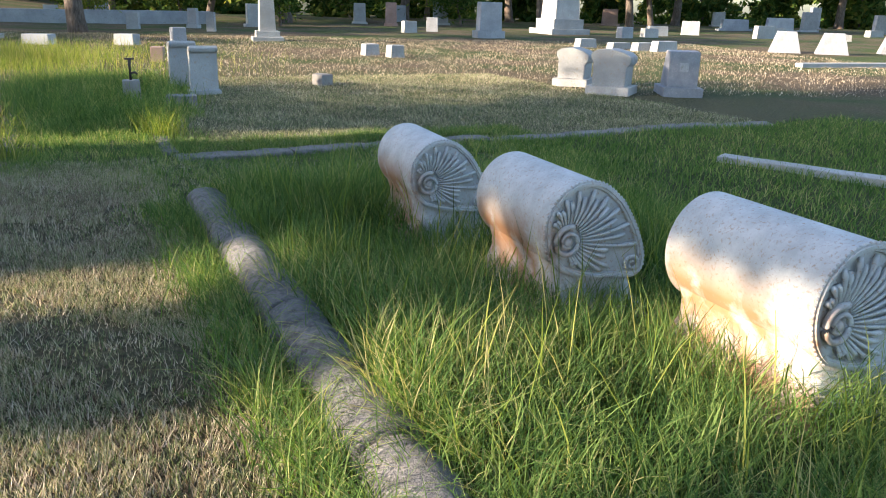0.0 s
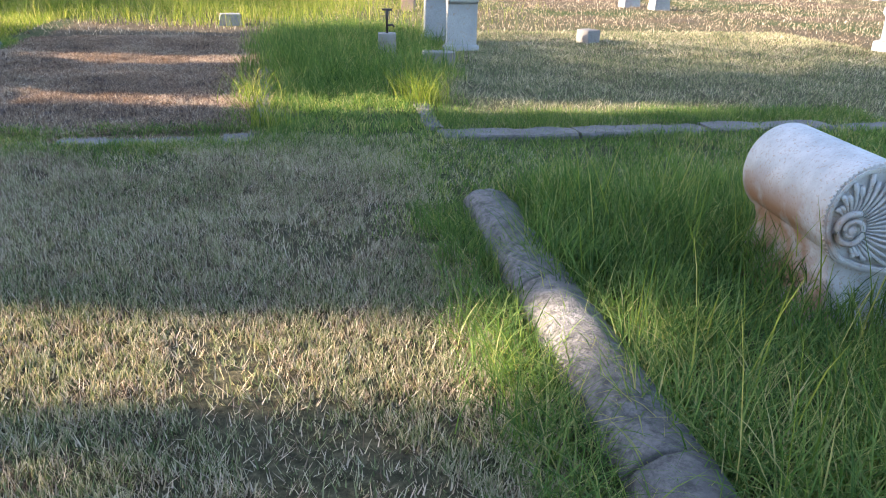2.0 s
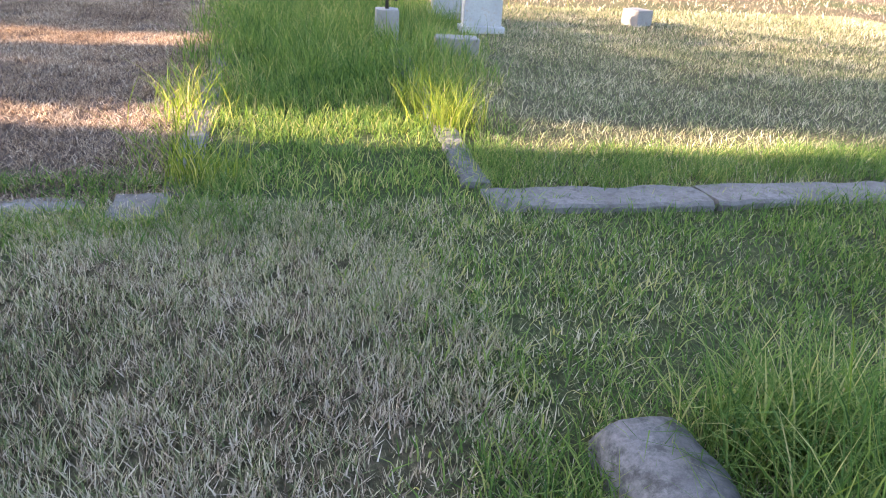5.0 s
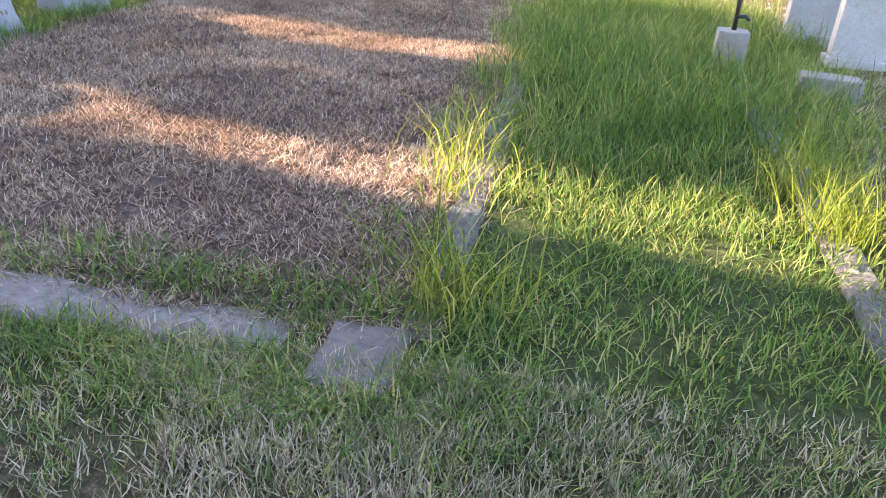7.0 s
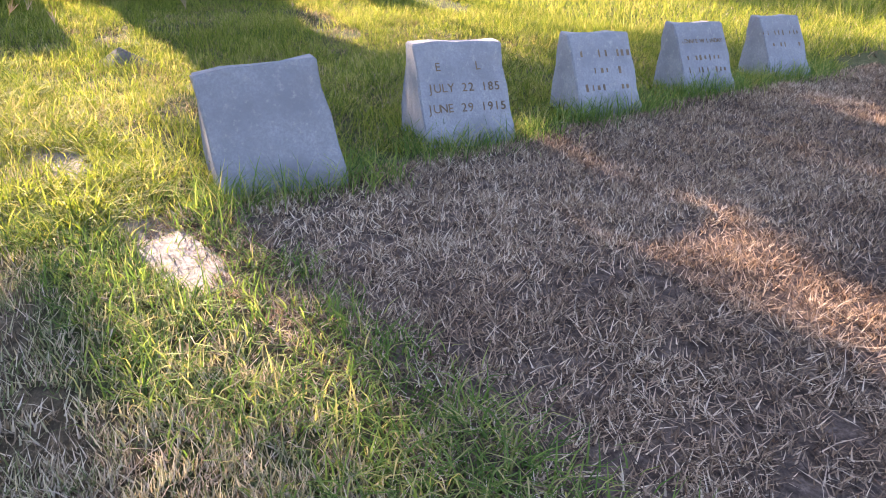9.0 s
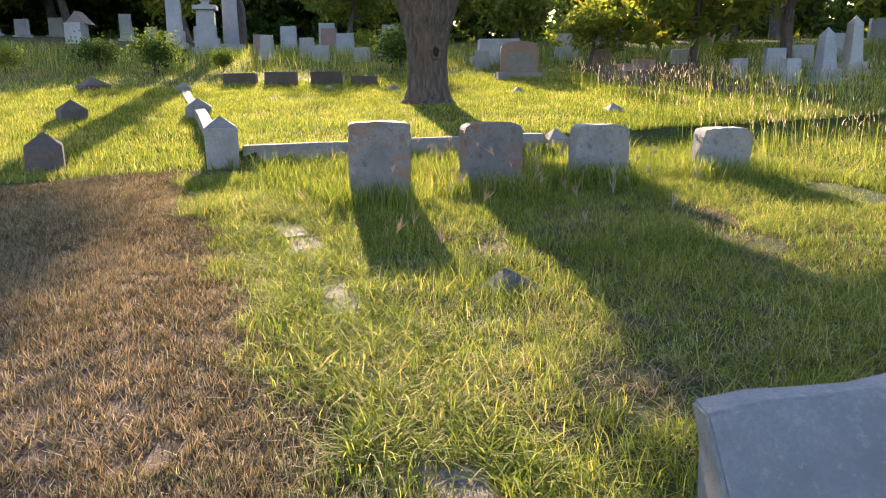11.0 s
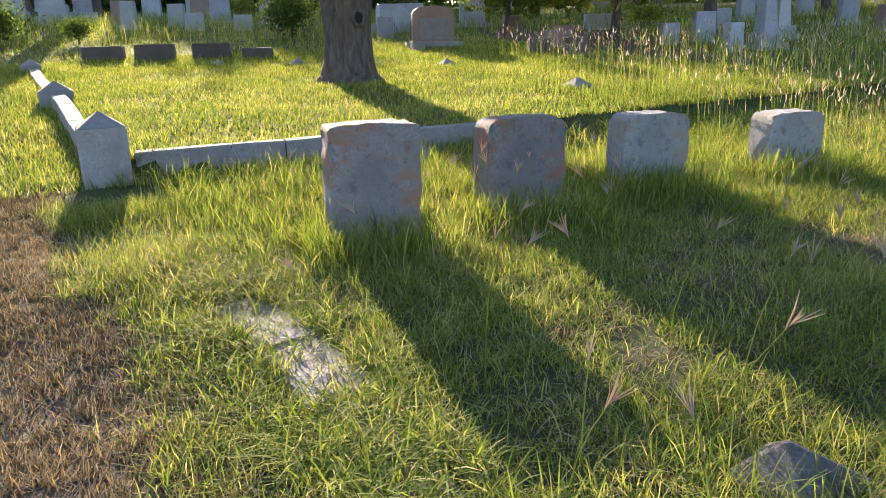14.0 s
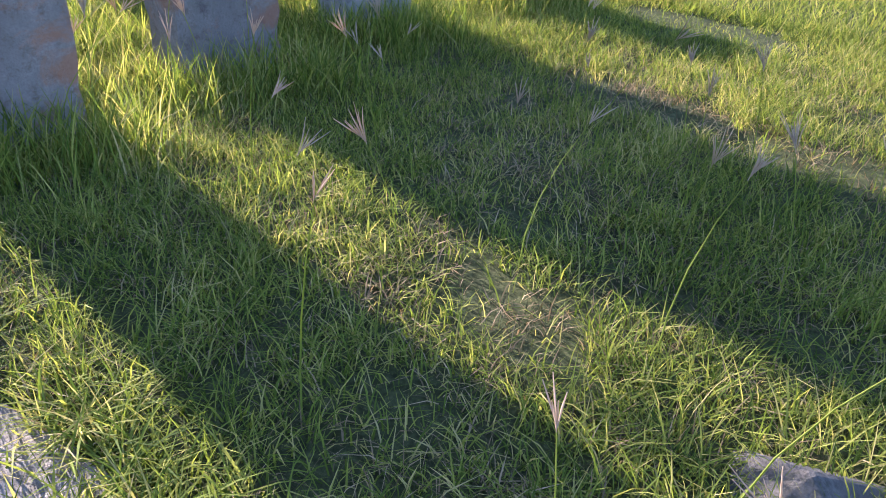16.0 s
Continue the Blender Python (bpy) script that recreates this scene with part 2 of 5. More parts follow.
def tube(points, radii, sides=10, bm=None):
    """A tapering round limb along points."""
    bm = bm or bmesh.new()
    rings = []
    for i, p in enumerate(points):
        p = Vector(p)
        d = Vector(points[min(i + 1, len(points) - 1)]) - Vector(points[max(i - 1, 0)])
        q = d.to_track_quat("Z", "Y")
        rings.append([bm.verts.new(p + q @ Vector((math.cos(k * math.tau / sides), math.sin(k * math.tau / sides), 0)) * radii[i]) for k in range(sides)])
    for a, b2 in zip(rings, rings[1:]):
        for k in range(sides):
            bm.faces.new((a[k], a[(k + 1) % sides], b2[(k + 1) % sides], b2[k]))
    bm.faces.new(rings[0][::-1])
    bm.faces.new(rings[-1])
    return bm


def mesh_from(name, verts, faces_n, idx, material):
    """A mesh straight from arrays; faces_n: corners of each face."""
    me = bpy.data.meshes.new(name)
    me.vertices.add(len(verts))
    me.vertices.foreach_set("co", np.asarray(verts, np.float32).ravel())
    me.loops.add(len(idx))
    me.loops.foreach_set("vertex_index", np.asarray(idx, np.int32))
    me.polygons.add(len(faces_n))
    starts = np.concatenate([[0], np.cumsum(faces_n)[:-1]])
    me.polygons.foreach_set("loop_start", starts.astype(np.int32))
    me.polygons.foreach_set("loop_total", np.asarray(faces_n, np.int32))
    me.update(calc_edges=True)
    me.materials.append(material)
    return me


# ---------- ground ----------
def axis_steps(lo, a, b2, hi, step):
    mid = np.arange(a, b2 + step / 2, step)
    left, right = [a], [b2]
    s = step
    while left[-1] > lo:
        s *= 1.22
        left.append(left[-1] - s)
    s = step
    while right[-1] < hi:
        s *= 1.22
        right.append(right[-1] + s)
    return np.concatenate([left[:0:-1], mid, right[1:]])


gx, gy = axis_steps(-600, -18, 3, 600, 0.11), axis_steps(-600, 0, 14, 600, 0.11)
X, Y = np.meshgrid(gx, gy)
V = np.stack([X, Y, height(X, Y)], -1).reshape(-1, 3)
nx, ny = len(gx), len(gy)
I = np.arange(nx * ny).reshape(ny, nx)
Q = np.stack([I[:-1, :-1], I[:-1, 1:], I[1:, 1:], I[1:, :-1]], -1).reshape(-1, 4)
m, nt, b = mat("cemetery ground")
tc = nt.nodes.new("ShaderNodeTexCoord").outputs["Object"]
big, fine = noise_node(nt, 0.22, 4, 0.6, tc), noise_node(nt, 28, 6, 0.75, tc)
soil = ramp(nt, fine.outputs[0], [(0.3, (0.03, 0.022, 0.018)), (0.5, (0.12, 0.088, 0.07)), (0.72, (0.28, 0.21, 0.165))])
dry = ramp(nt, fine.outputs[0], [(0.3, (0.03, 0.022, 0.015)), (0.55, (0.12, 0.09, 0.058)), (0.75, (0.30, 0.23, 0.15))])
green = ramp(nt, fine.outputs[0], [(0.3, (0.02, 0.028, 0.010)), (0.55, (0.06, 0.08, 0.025)), (0.75, (0.13, 0.15, 0.05))])
f1 = ramp(nt, big.outputs[0], [(0.42, (0, 0, 0)), (0.58, (1, 1, 1))])
far = mixc(nt, f1, dry, green)
zone = nt.nodes.new("ShaderNodeVertexColor")
zone.layer_name = "cover"
zs = nt.nodes.new("ShaderNodeSeparateColor")
nt.links.new(zone.outputs[0], zs.inputs[0])
base = mixc(nt, zs.outputs[0], dry, green)
base = mixc(nt, zs.outputs[1], base, soil)
base = mixc(nt, zs.outputs[2], base, far)
nt.links.new(base, b.inputs["Base Color"])
b.inputs["Roughness"].default_value = 0.95
b.inputs["Specular IOR Level"].default_value = 0.1
bump(nt, b, fine.outputs[0], 0.9, 0.03)
M_GROUND = m
me = mesh_from("ground", V, np.full(len(Q), 4), Q.ravel(), M_GROUND)


def smooth01(v, lo, hi):
    return np.clip((v - lo) / (hi - lo), 0, 1)


# what grows where: green share, bare share, far share
GA, GQ = aq(V[:, 0], V[:, 1])


def greenness(a, q, x, y):
    g = 0.35 + 0 * a
    g = np.where((a > -0.7) & (q < -1.9), 0.9, g)
    g = np.where((a > -2.05) & (a < -0.5) & (q > 0), 0.95, g)
    g = np.where((a < -5.6) & (q > -0.42 + 0.065 * (a + 8)), 0.8, g)
    g = np.where((q > -0.5) & (q < 0) | ((a > -1.1) & (q < 0)), 0.75, g)
    g = np.where((a <= -2.05) & (a > -5.6) & (q > 0.1), 0.05, g)
    g = np.where((a < -3) & (q < -0.42 + 0.065 * np.minimum(a + 8, 0)) & (a > -12), 0.1, g)
    g = np.where((a > -0.5) & (q > 0), 0.4, g)
    g = np.where((x < -15.5), 0.85, g)
    return g


cover = np.ones((len(V), 4), np.float32)
cover[:, 0] = greenness(GA, GQ, V[:, 0], V[:, 1])
bed = smooth01(GA, -5.9, -5.4) * smooth01(-GA, 2.15, 2.3) * smooth01(GQ, 0.1, 0.3) * smooth01(-GQ, -7, -5)
walk_dry = 0.75 * smooth01(-GA, 3.2, 4.5) * smooth01(-GQ, 0.75, 0.95) * smooth01(GA, -12, -9)
cover[:, 1] = np.maximum(bed, walk_dry)
cover[:, 2] = smooth01(np.hypot(V[:, 0] + 5, V[:, 1] - 6), 11, 16)
lay = me.color_attributes.new("cover", "FLOAT_COLOR", "POINT")
lay.data.foreach_set("color", cover.ravel())
ground = tagged(new("ground", me), "dry mown cemetery lawn with bare and green patches", "ground", kind="structure")

# ---------- kerbs ----------
def strip(name, pts, width, z, rise, material, label, rounded=False, joint=1.15):
    """A border of separate kerb stones laid end to end along pts."""
    ob = empty(name, label, "kerb", kind="structure")
    pts = [Vector((*p, 0)) for p in pts]
    for p, q in zip(pts, pts[1:]):
        n = max(1, round((q - p).length / joint))
        for i in range(n):
            s, e = p.lerp(q, i / n), p.lerp(q, (i + 1) / n)
            L = (e - s).length - 0.012
            mid = (s + e) / 2
            bm = bmesh.new()
            prof = []
            if rounded:
                prof = [(-width / 2, -0.1)] + [(-width / 2 * math.cos(k * math.pi / 12), rise * (0.35 + 0.65 * math.sin(k * math.pi / 12))) for k in range(13)] + [(width / 2, -0.1)]
            else:
                c = 0.018
                prof = [(-width / 2, -0.1), (-width / 2, rise - c), (-width / 2 + c, rise), (0, rise + 0.004), (width / 2 - c, rise), (width / 2, rise - c), (width / 2, -0.1)]
            steps = 26 if rounded else 12
            rings = []
            for j in range(steps + 1):
                rings.append([bm.verts.new((u, (j / steps - 0.5) * L, w)) for u, w in prof])
            for r1, r2 in zip(rings, rings[1:]):
                for k in range(len(prof) - 1):
                    bm.faces.new((r1[k], r1[k + 1], r2[k + 1], r2[k]))
            bm.faces.new(rings[0])
            bm.faces.new(rings[-1][::-1])
            bmesh.ops.recalc_face_normals(bm, faces=bm.faces[:])
            for v in bm.verts:
                v.co += noise.noise_vector(v.co * 5 + mid) * 0.016 + noise.noise_vector(v.co * 17 + mid) * 0.010
            piece = part("kerb_stone", bm, material, ob, smooth=rounded)
            d = (e - s).normalized()
            piece.matrix_basis = Matrix.Translation((mid.x, mid.y, gz(mid.x, mid.y) + z + rng.uniform(-0.008, 0.008))) @ pose(0, 0, 0, 0, 0, math.degrees(math.atan2(-d.x, d.y)))
    return ob


strip("kerb_round", [(-2.33, 6.17), (-1.15, 1.3), (-0.75, -0.4)], 0.27, 0, 0.14, M_KERB, "rounded weathered grey kerb along the overgrown plot", True, 1.2)
strip("kerb_border_east", [xy(-0.62, 0.0), xy(7.5, 0.0)], 0.28, -0.01, 0.04, M_BORDER, "flush worn concrete border strip half lost in grass")
strip("kerb_border_west", [xy(-2.42, 0.03), xy(-3.5, 0.05)], 0.24, -0.03, 0.045, M_BORDER, "flush worn concrete border strip half lost in grass")
strip("kerb_border_west", [xy(-4.9, 0.06), xy(-6.0, 0.06), xy(-9.0, 0.04), xy(-9.9, 0.06)], 0.24, -0.03, 0.045, M_BORDER, "flush worn concrete border strip half lost in grass")
strip("kerb_border_west", [xy(-9.95, 0.08), xy(-10.6, 0.04), xy(-11.3, -0.06)], 0.33, -0.03, 0.05, M_BORDER, "broad cracked concrete border slabs half lost in grass")
strip("kerb_path_west", [xy(-2.05, 0.1), xy(-2.1, 4.2)], 0.15, -0.015, 0.04, M_KERB, "narrow sunken concrete edging beside the grass path")
strip("kerb_path_east", [xy(-0.6, 0.2), xy(-0.5, 4.0)], 0.16, -0.015, 0.045, M_KERB, "narrow sunken concrete edging beside the grass path")
bm = block(0.24, 0.32, 0.10, -0.08, cuts=2, amount=0.008)
paver = tagged(part("corner_slab", bm, M_BORDER), "square concrete corner slab flush with the turf", "kerb stone")
cx, cy = xy(-2.19, -0.03)
paver.matrix_basis = pose(cx, cy, gz(cx, cy) + 0.002, 0, 0, TURN)

# ---------- scroll monuments in the overgrown plot ----------
DEEP = 0.75


def scroll_outline(n=40):
    """End view of the bolster: a big round back and a slope falling to a small front scroll. u from -0.54 to 0, z up."""
    pts = []
    for k in range(n):
        ang = radians(236 - k / (n - 1) * 186)
        pts.append((-0.33 + 0.21 * math.cos(ang), 0.455 + 0.225 * math.sin(ang)))
    slope = [(-0.145, 0.585), (-0.10, 0.525), (-0.055, 0.45), (-0.02, 0.375), (0.0, 0.31), (0.0, 0.26), (-0.015, 0.225), (-0.05, 0.205)]
    under = [(-0.14, 0.205), (-0.25, 0.215), (-0.36, 0.235)]
    return pts + slope + under


def outline_reach(out, cx, cz, ang):
    """How far the outline lies from (cx, cz) along ang."""
    d = Vector((math.cos(ang), math.sin(ang)))
    best = 0.3
    for p, q in zip(out, out[1:] + out[:1]):
        e = Vector((q[0] - p[0], q[1] - p[1]))
        den = d.x * e.y - d.y * e.x
        if abs(den) < 1e-9:
            continue
        w = Vector((p[0] - cx, p[1] - cz))
        t, u = (w.x * e.y - w.y * e.x) / den, (w.x * d.y - w.y * d.x) / den
        if t > 0 and 0 <= u <= 1:
            best = t
    return best


def soft(ob, angle=38):
    ob.data.polygons.foreach_set("use_smooth", [True] * len(ob.data.polygons))
    ob.data.set_sharp_from_angle(angle=radians(angle))
    return ob


def scroll_monument():
    ob = empty("scroll_monument", "white marble bolster headstone with a carved shell end, rust stained", "gravestone", "scroll gravestones")
    out = scroll_outline()
    bm = prism(out, DEEP)
    front = [f for f in bm.faces if f.normal.y < -0.9]
    bmesh.ops.inset_individual(bm, faces=front, thickness=0.026, depth=0.0)
    bmesh.ops.inset_individual(bm, faces=front, thickness=0.008, depth=-0.022)
    geom = [e for e in bm.edges if len(e.link_faces) == 2 and e.calc_face_angle(0) > 1.2 and abs(e.verts[0].co.y - e.verts[1].co.y) < 1e-5 and (e.verts[0].co.y < 0.001 or e.verts[0].co.y > DEEP - 0.001)]
    bmesh.ops.bevel(bm, geom=geom, offset=0.008, segments=2, affect="EDGES")
    soft(part("bolster", bm, M_MONU, ob))
    # waist under the bolster, hollowed and spreading to a broad foot
    bm = bmesh.new()
    rings = []
    for z, u0, u1, g in ((0.36, -0.50, -0.10, 0.03), (0.30, -0.49, -0.08, 0.03), (0.25, -0.47, -0.065, 0.03), (0.20, -0.465, -0.05, 0.025), (0.15, -0.48, -0.035, 0.018), (0.10, -0.515, -0.01, 0.0), (0.05, -0.56, 0.025, -0.025), (0.0, -0.595, 0.05, -0.05), (-0.12, -0.60, 0.05, -0.05)):
        c = 0.05
        y0, y1 = g, DEEP - g
        rings.append([bm.verts.new((u, y, z)) for u, y in ((u0 + c, y0), ((u0 + u1) / 2, y0), (u1 - c, y0), (u1 - 0.3 * c, y0 + 0.3 * c), (u1, y0 + c), (u1, DEEP / 2), (u1, y1 - c), (u1 - 0.3 * c, y1 - 0.3 * c), (u1 - c, y1), ((u0 + u1) / 2, y1), (u0 + c, y1), (u0 + 0.3 * c, y1 - 0.3 * c), (u0, y1 - c), (u0, DEEP / 2), (u0, y0 + c), (u0 + 0.3 * c, y0 + 0.3 * c))])
    for r1, r2 in zip(rings, rings[1:]):
        for k in range(16):
            bm.faces.new((r1[k], r1[(k + 1) % 16], r2[(k + 1) % 16], r2[k]))
    bmesh.ops.recalc_face_normals(bm, faces=bm.faces[:])
    wear(bm, 0.006, 5)
    soft(part("foot", bm, M_MONU, ob), 60)

    def sweep(path, r, name):
        part(name, tube(path, r, 8), M_MONU, ob, smooth=True)
    # bead moulding along the rim's outer edge
    bm = bmesh.new()
    ring = [Vector((u, 0, z)) for u, z in out[:47]]
    step, left = 0.021, 0.0
    for p, q in zip(ring, ring[1:]):
        ln = (q - p).length
        while left < ln:
            bmesh.ops.create_icosphere(bm, subdivisions=1, radius=0.0075, matrix=Matrix.Translation(p.lerp(q, left / ln) * 1.0 + Vector((0, 0.012, 0))))
            left += step
        left -= ln
    part("bead_moulding", bm, M_MONU, ob, smooth=True)
    # the large volute
    cx, cz = -0.42, 0.405
    spiral = [(cx + (0.022 + 0.052 * s / 34) * math.cos(radians(-70 - s * 17)), 0.004, cz + (0.022 + 0.052 * s / 34) * math.sin(radians(-70 - s * 17))) for s in range(35)]
    sweep(spiral, [0.008 + 0.006 * s / 34 for s in range(35)], "volute")
    bm = bmesh.new()
    bmesh.ops.create_uvsphere(bm, u_segments=14, v_segments=8, radius=0.022)
    for v in bm.verts:
        v.co = Vector((cx + v.co.x, 0.008 + v.co.y * 0.7, cz + v.co.z))
    part("boss", bm, M_MONU, ob, smooth=True)
    # small front scroll
    fx, fz = -0.065, 0.272
    spiral = [(fx + (0.008 + 0.036 * s / 24) * math.cos(radians(40 + s * 22)), 0.006, fz + (0.008 + 0.036 * s / 24) * math.sin(radians(40 + s * 22))) for s in range(25)]
    sweep(spiral, [0.006 + 0.004 * s / 24 for s in range(25)], "front_volute")
    # fan of petals, long and short by turns, each with a curled bud at its end
    for k in range(25):
        ang = radians(128 - k * 8.6)
        far_end = outline_reach(out, cx, cz, ang) - 0.045
        end = far_end * (1.0 if k % 2 == 0 else 0.86)
        if end < 0.10 or (cx + end * math.cos(ang) > -0.13 and cz + end * math.sin(ang) < 0.32):
            end = min(end, 0.22)
        if end < 0.09:
            continue
        p, rr = [], []
        for j in range(7):
            t = j / 6
            d = 0.07 + (end - 0.07) * t
            bend = 0.07 * t * t
            p.append((cx + d * math.cos(ang + bend), 0.016 - 0.012 * math.sin(t * 2.4), cz + d * math.sin(ang + bend)))
            rr.append((0.004, 0.0055, 0.0065, 0.0075, 0.0085, 0.0125, 0.009)[j])
        part("petal", tube(p, rr, 6), M_MONU, ob, smooth=True)
    return ob


m, nt, b = mat("stained marble")
tc = nt.nodes.new("ShaderNodeTexCoord").outputs["Object"]
sep = nt.nodes.new("ShaderNodeSeparateXYZ")
nt.links.new(tc, sep.inputs[0])
n1, n2, n3 = noise_node(nt, 2.6, 6, 0.65, tc), noise_node(nt, 70, 5, 0.7, tc), noise_node(nt, 7, 6, 0.7, tc)
c = ramp(nt, n3.outputs[0], [(0.35, (0.36, 0.355, 0.345)), (0.65, (0.50, 0.495, 0.48))])
c = mixc(nt, ramp(nt, n2.outputs[0], [(0.54, (0, 0, 0)), (0.66, (0.75, 0.75, 0.75))]), c, (0.30, 0.20, 0.13))
mr = nt.nodes.new("ShaderNodeMapRange")
mr.inputs[1].default_value, mr.inputs[2].default_value = -0.38, -0.48
nt.links.new(sep.outputs[0], mr.inputs[0])
low_z = nt.nodes.new("ShaderNodeMapRange")
low_z.inputs[1].default_value, low_z.inputs[2].default_value = 0.54, 0.36
nt.links.new(sep.outputs[2], low_z.inputs[0])
under = nt.nodes.new("ShaderNodeMath")
under.operation = "MULTIPLY"
nt.links.new(mr.outputs[0], under.inputs[0])
nt.links.new(low_z.outputs[0], under.inputs[1])
mul = nt.nodes.new("ShaderNodeMath")
mul.operation = "MULTIPLY"
nt.links.new(under.outputs[0], mul.inputs[0])
nt.links.new(ramp(nt, n1.outputs[0], [(0.36, (0, 0, 0)), (0.52, (1, 1, 1))]), mul.inputs[1])
c = mixc(nt, mul.outputs[0], c, (0.27, 0.14, 0.07))
nt.links.new(c, b.inputs["Base Color"])
b.inputs["Roughness"].default_value = 0.65
bump(nt, b, n2.outputs[0], 0.3, 0.003)
M_MONU = m
first = scroll_monument()
spots = [(-0.45, 4.97, 9, 1.0), (0.02, 3.70, 10, 1.08), (0.62, 2.57, 11, 1.10)]
first.matrix_basis = pose(spots[0][0], spots[0][1], gz(*spots[0][:2]), 0, 0, spots[0][2])
for x, y, r, s in spots[1:]:
    copy_thing(first, pose(x, y, gz(x, y) - 0.01, 0, 0, r)).scale = (s, s, s)
bm = block(0.22, 1.9, 0.14, -0.07, cuts=4, amount=0.01)
slab = tagged(part("ledger_kerb", bm, M_WHITE), "pale low grave kerb lying in the grass", "grave kerb")
slab.matrix_basis = pose(3.35, 6.75, gz(3.35, 6.75), 0, 0, 38)

# ---------- slanted markers ----------
def text_lines(parent, lines, m4, size, material, extrude=0.004):
    """Cut letters, each a piece of its own."""
    for s, dx, dy in lines:
        for i, ch in enumerate(s):
            if ch == " ":
                continue
            cu = bpy.data.curves.new("letter", "FONT")
            cu.body, cu.size, cu.align_x, cu.extrude = ch, size, "CENTER", extrude
            tmp = bpy.data.objects.new("letter", cu)
            me = tmp.to_mesh().copy()
            tmp.to_mesh_clear()
            bpy.data.objects.remove(tmp)
            me.name = "letter"
            me.materials.clear()
            me.materials.append(material)
            ob = new("letter", me)
            ob.parent = parent
            ob.matrix_basis = m4 @ Matrix.Translation((dx + (i - (len(s) - 1) / 2) * size * 0.60, dy, 0))


def slant_marker(w, h, lines, lean=0.0, tip=0.0, size=0.075, bars=()):
    """Faces +x: a deep foot, a sloping face and a narrow top."""
    ob = empty("slant_marker", "pale grey granite slant grave marker standing in mown grass", "gravestone", "row of slant markers")
    d0, d1 = 0.37, 0.10
    out = [(d0 / 2, -0.15), (d0 / 2, 0.05), (-d0 / 2 + d1 + 0.03, h), (-d0 / 2 + 0.03, h), (-d0 / 2, 0.05), (-d0 / 2, -0.15)]
    bm = prism(out, w)
    bmesh.ops.translate(bm, verts=bm.verts[:], vec=(0, -w / 2, 0))
    bmesh.ops.bevel(bm, geom=bm.edges[:], offset=0.008, segments=2, affect="EDGES")
    bmesh.ops.subdivide_edges(bm, edges=[e for e in bm.edges if e.calc_length() > 0.1], cuts=3, use_grid_fill=True)
    for v in bm.verts:
        rough = 0.016 if v.co.z > h - 0.03 or abs(v.co.y) > w / 2 - 0.03 else 0.0012
        v.co += noise.noise_vector(v.co * 11) * rough
    part("stone", bm, M_SLANT, ob)
    bx, bz, tx, tz = d0 / 2, 0.05, -d0 / 2 + d1 + 0.03, h
    slope = math.degrees(math.atan2(tz - bz, bx - tx))
    face = Matrix.Translation(((bx + tx) / 2, 0, (bz + tz) / 2)) @ pose(0, 0, 0, 0, 0, 90) @ pose(0, 0, 0, slope, 0, 0)
    if lines:
        text_lines(ob, lines, face, size, M_LETTER, 0.003)
    for k, (dx, dy, l, t) in enumerate(bars):
        bm = bmesh.new()
        bmesh.ops.create_cube(bm, size=1)
        for v in bm.verts:
            v.co = face @ Vector((dx + v.co.x * l, dy + v.co.y * t, v.co.z * 0.006))
        part("worn_lettering", bm, M_LETTER, ob)
    return ob


def bars_row(dy, count, gap, size, start, seed):
    r = random.Random(seed)
    return [(start + i * gap + r.uniform(-0.006, 0.006), dy, size * r.uniform(0.35, 1.0) * 0.4, size * r.uniform(0.5, 1.0)) for i in range(count) if r.random() > 0.25]


SL = [(-5.80, 0.74, 0.54, 0.52, 6.0, -5.0), (-5.97, 1.95, 0.53, 0.50, 0, 0), (-5.97, 3.14, 0.46, 0.47, 0, 0), (-5.97, 4.27, 0.45, 0.46, 0, 0), (-5.97, 5.45, 0.43, 0.46, 0, 0)]
texts = [[], [("E     L", -0.02, 0.10), ("JULY 22 185", 0.0, -0.015), ("JUNE 29 1915", 0.0, -0.125)], [], [("LONNIE W LINDAY", 0.0, 0.09)], []]
bars = [[], [], bars_row(0.11, 10, 0.045, 0.05, -0.2, 3) + bars_row(0.0, 8, 0.045, 0.05, -0.16, 4) + bars_row(-0.11, 8, 0.045, 0.05, -0.16, 5), bars_row(-0.02, 9, 0.04, 0.045, -0.16, 6) + bars_row(-0.11, 9, 0.04, 0.045, -0.16, 9),
        bars_row(0.1, 11, 0.04, 0.045, -0.2, 7) + bars_row(0.0, 9, 0.04, 0.045, -0.16, 8)]
for (a, q, w, h, ro, ti), tx, br in zip(SL, texts, bars):
    ob = slant_marker(w, h, tx, size=0.066 if len(tx) > 1 else 0.042, bars=br)
    x, y = xy(a + 0.05, q)
    ob.matrix_basis = pose(x, y, gz(x, y), ro, ti, -1)

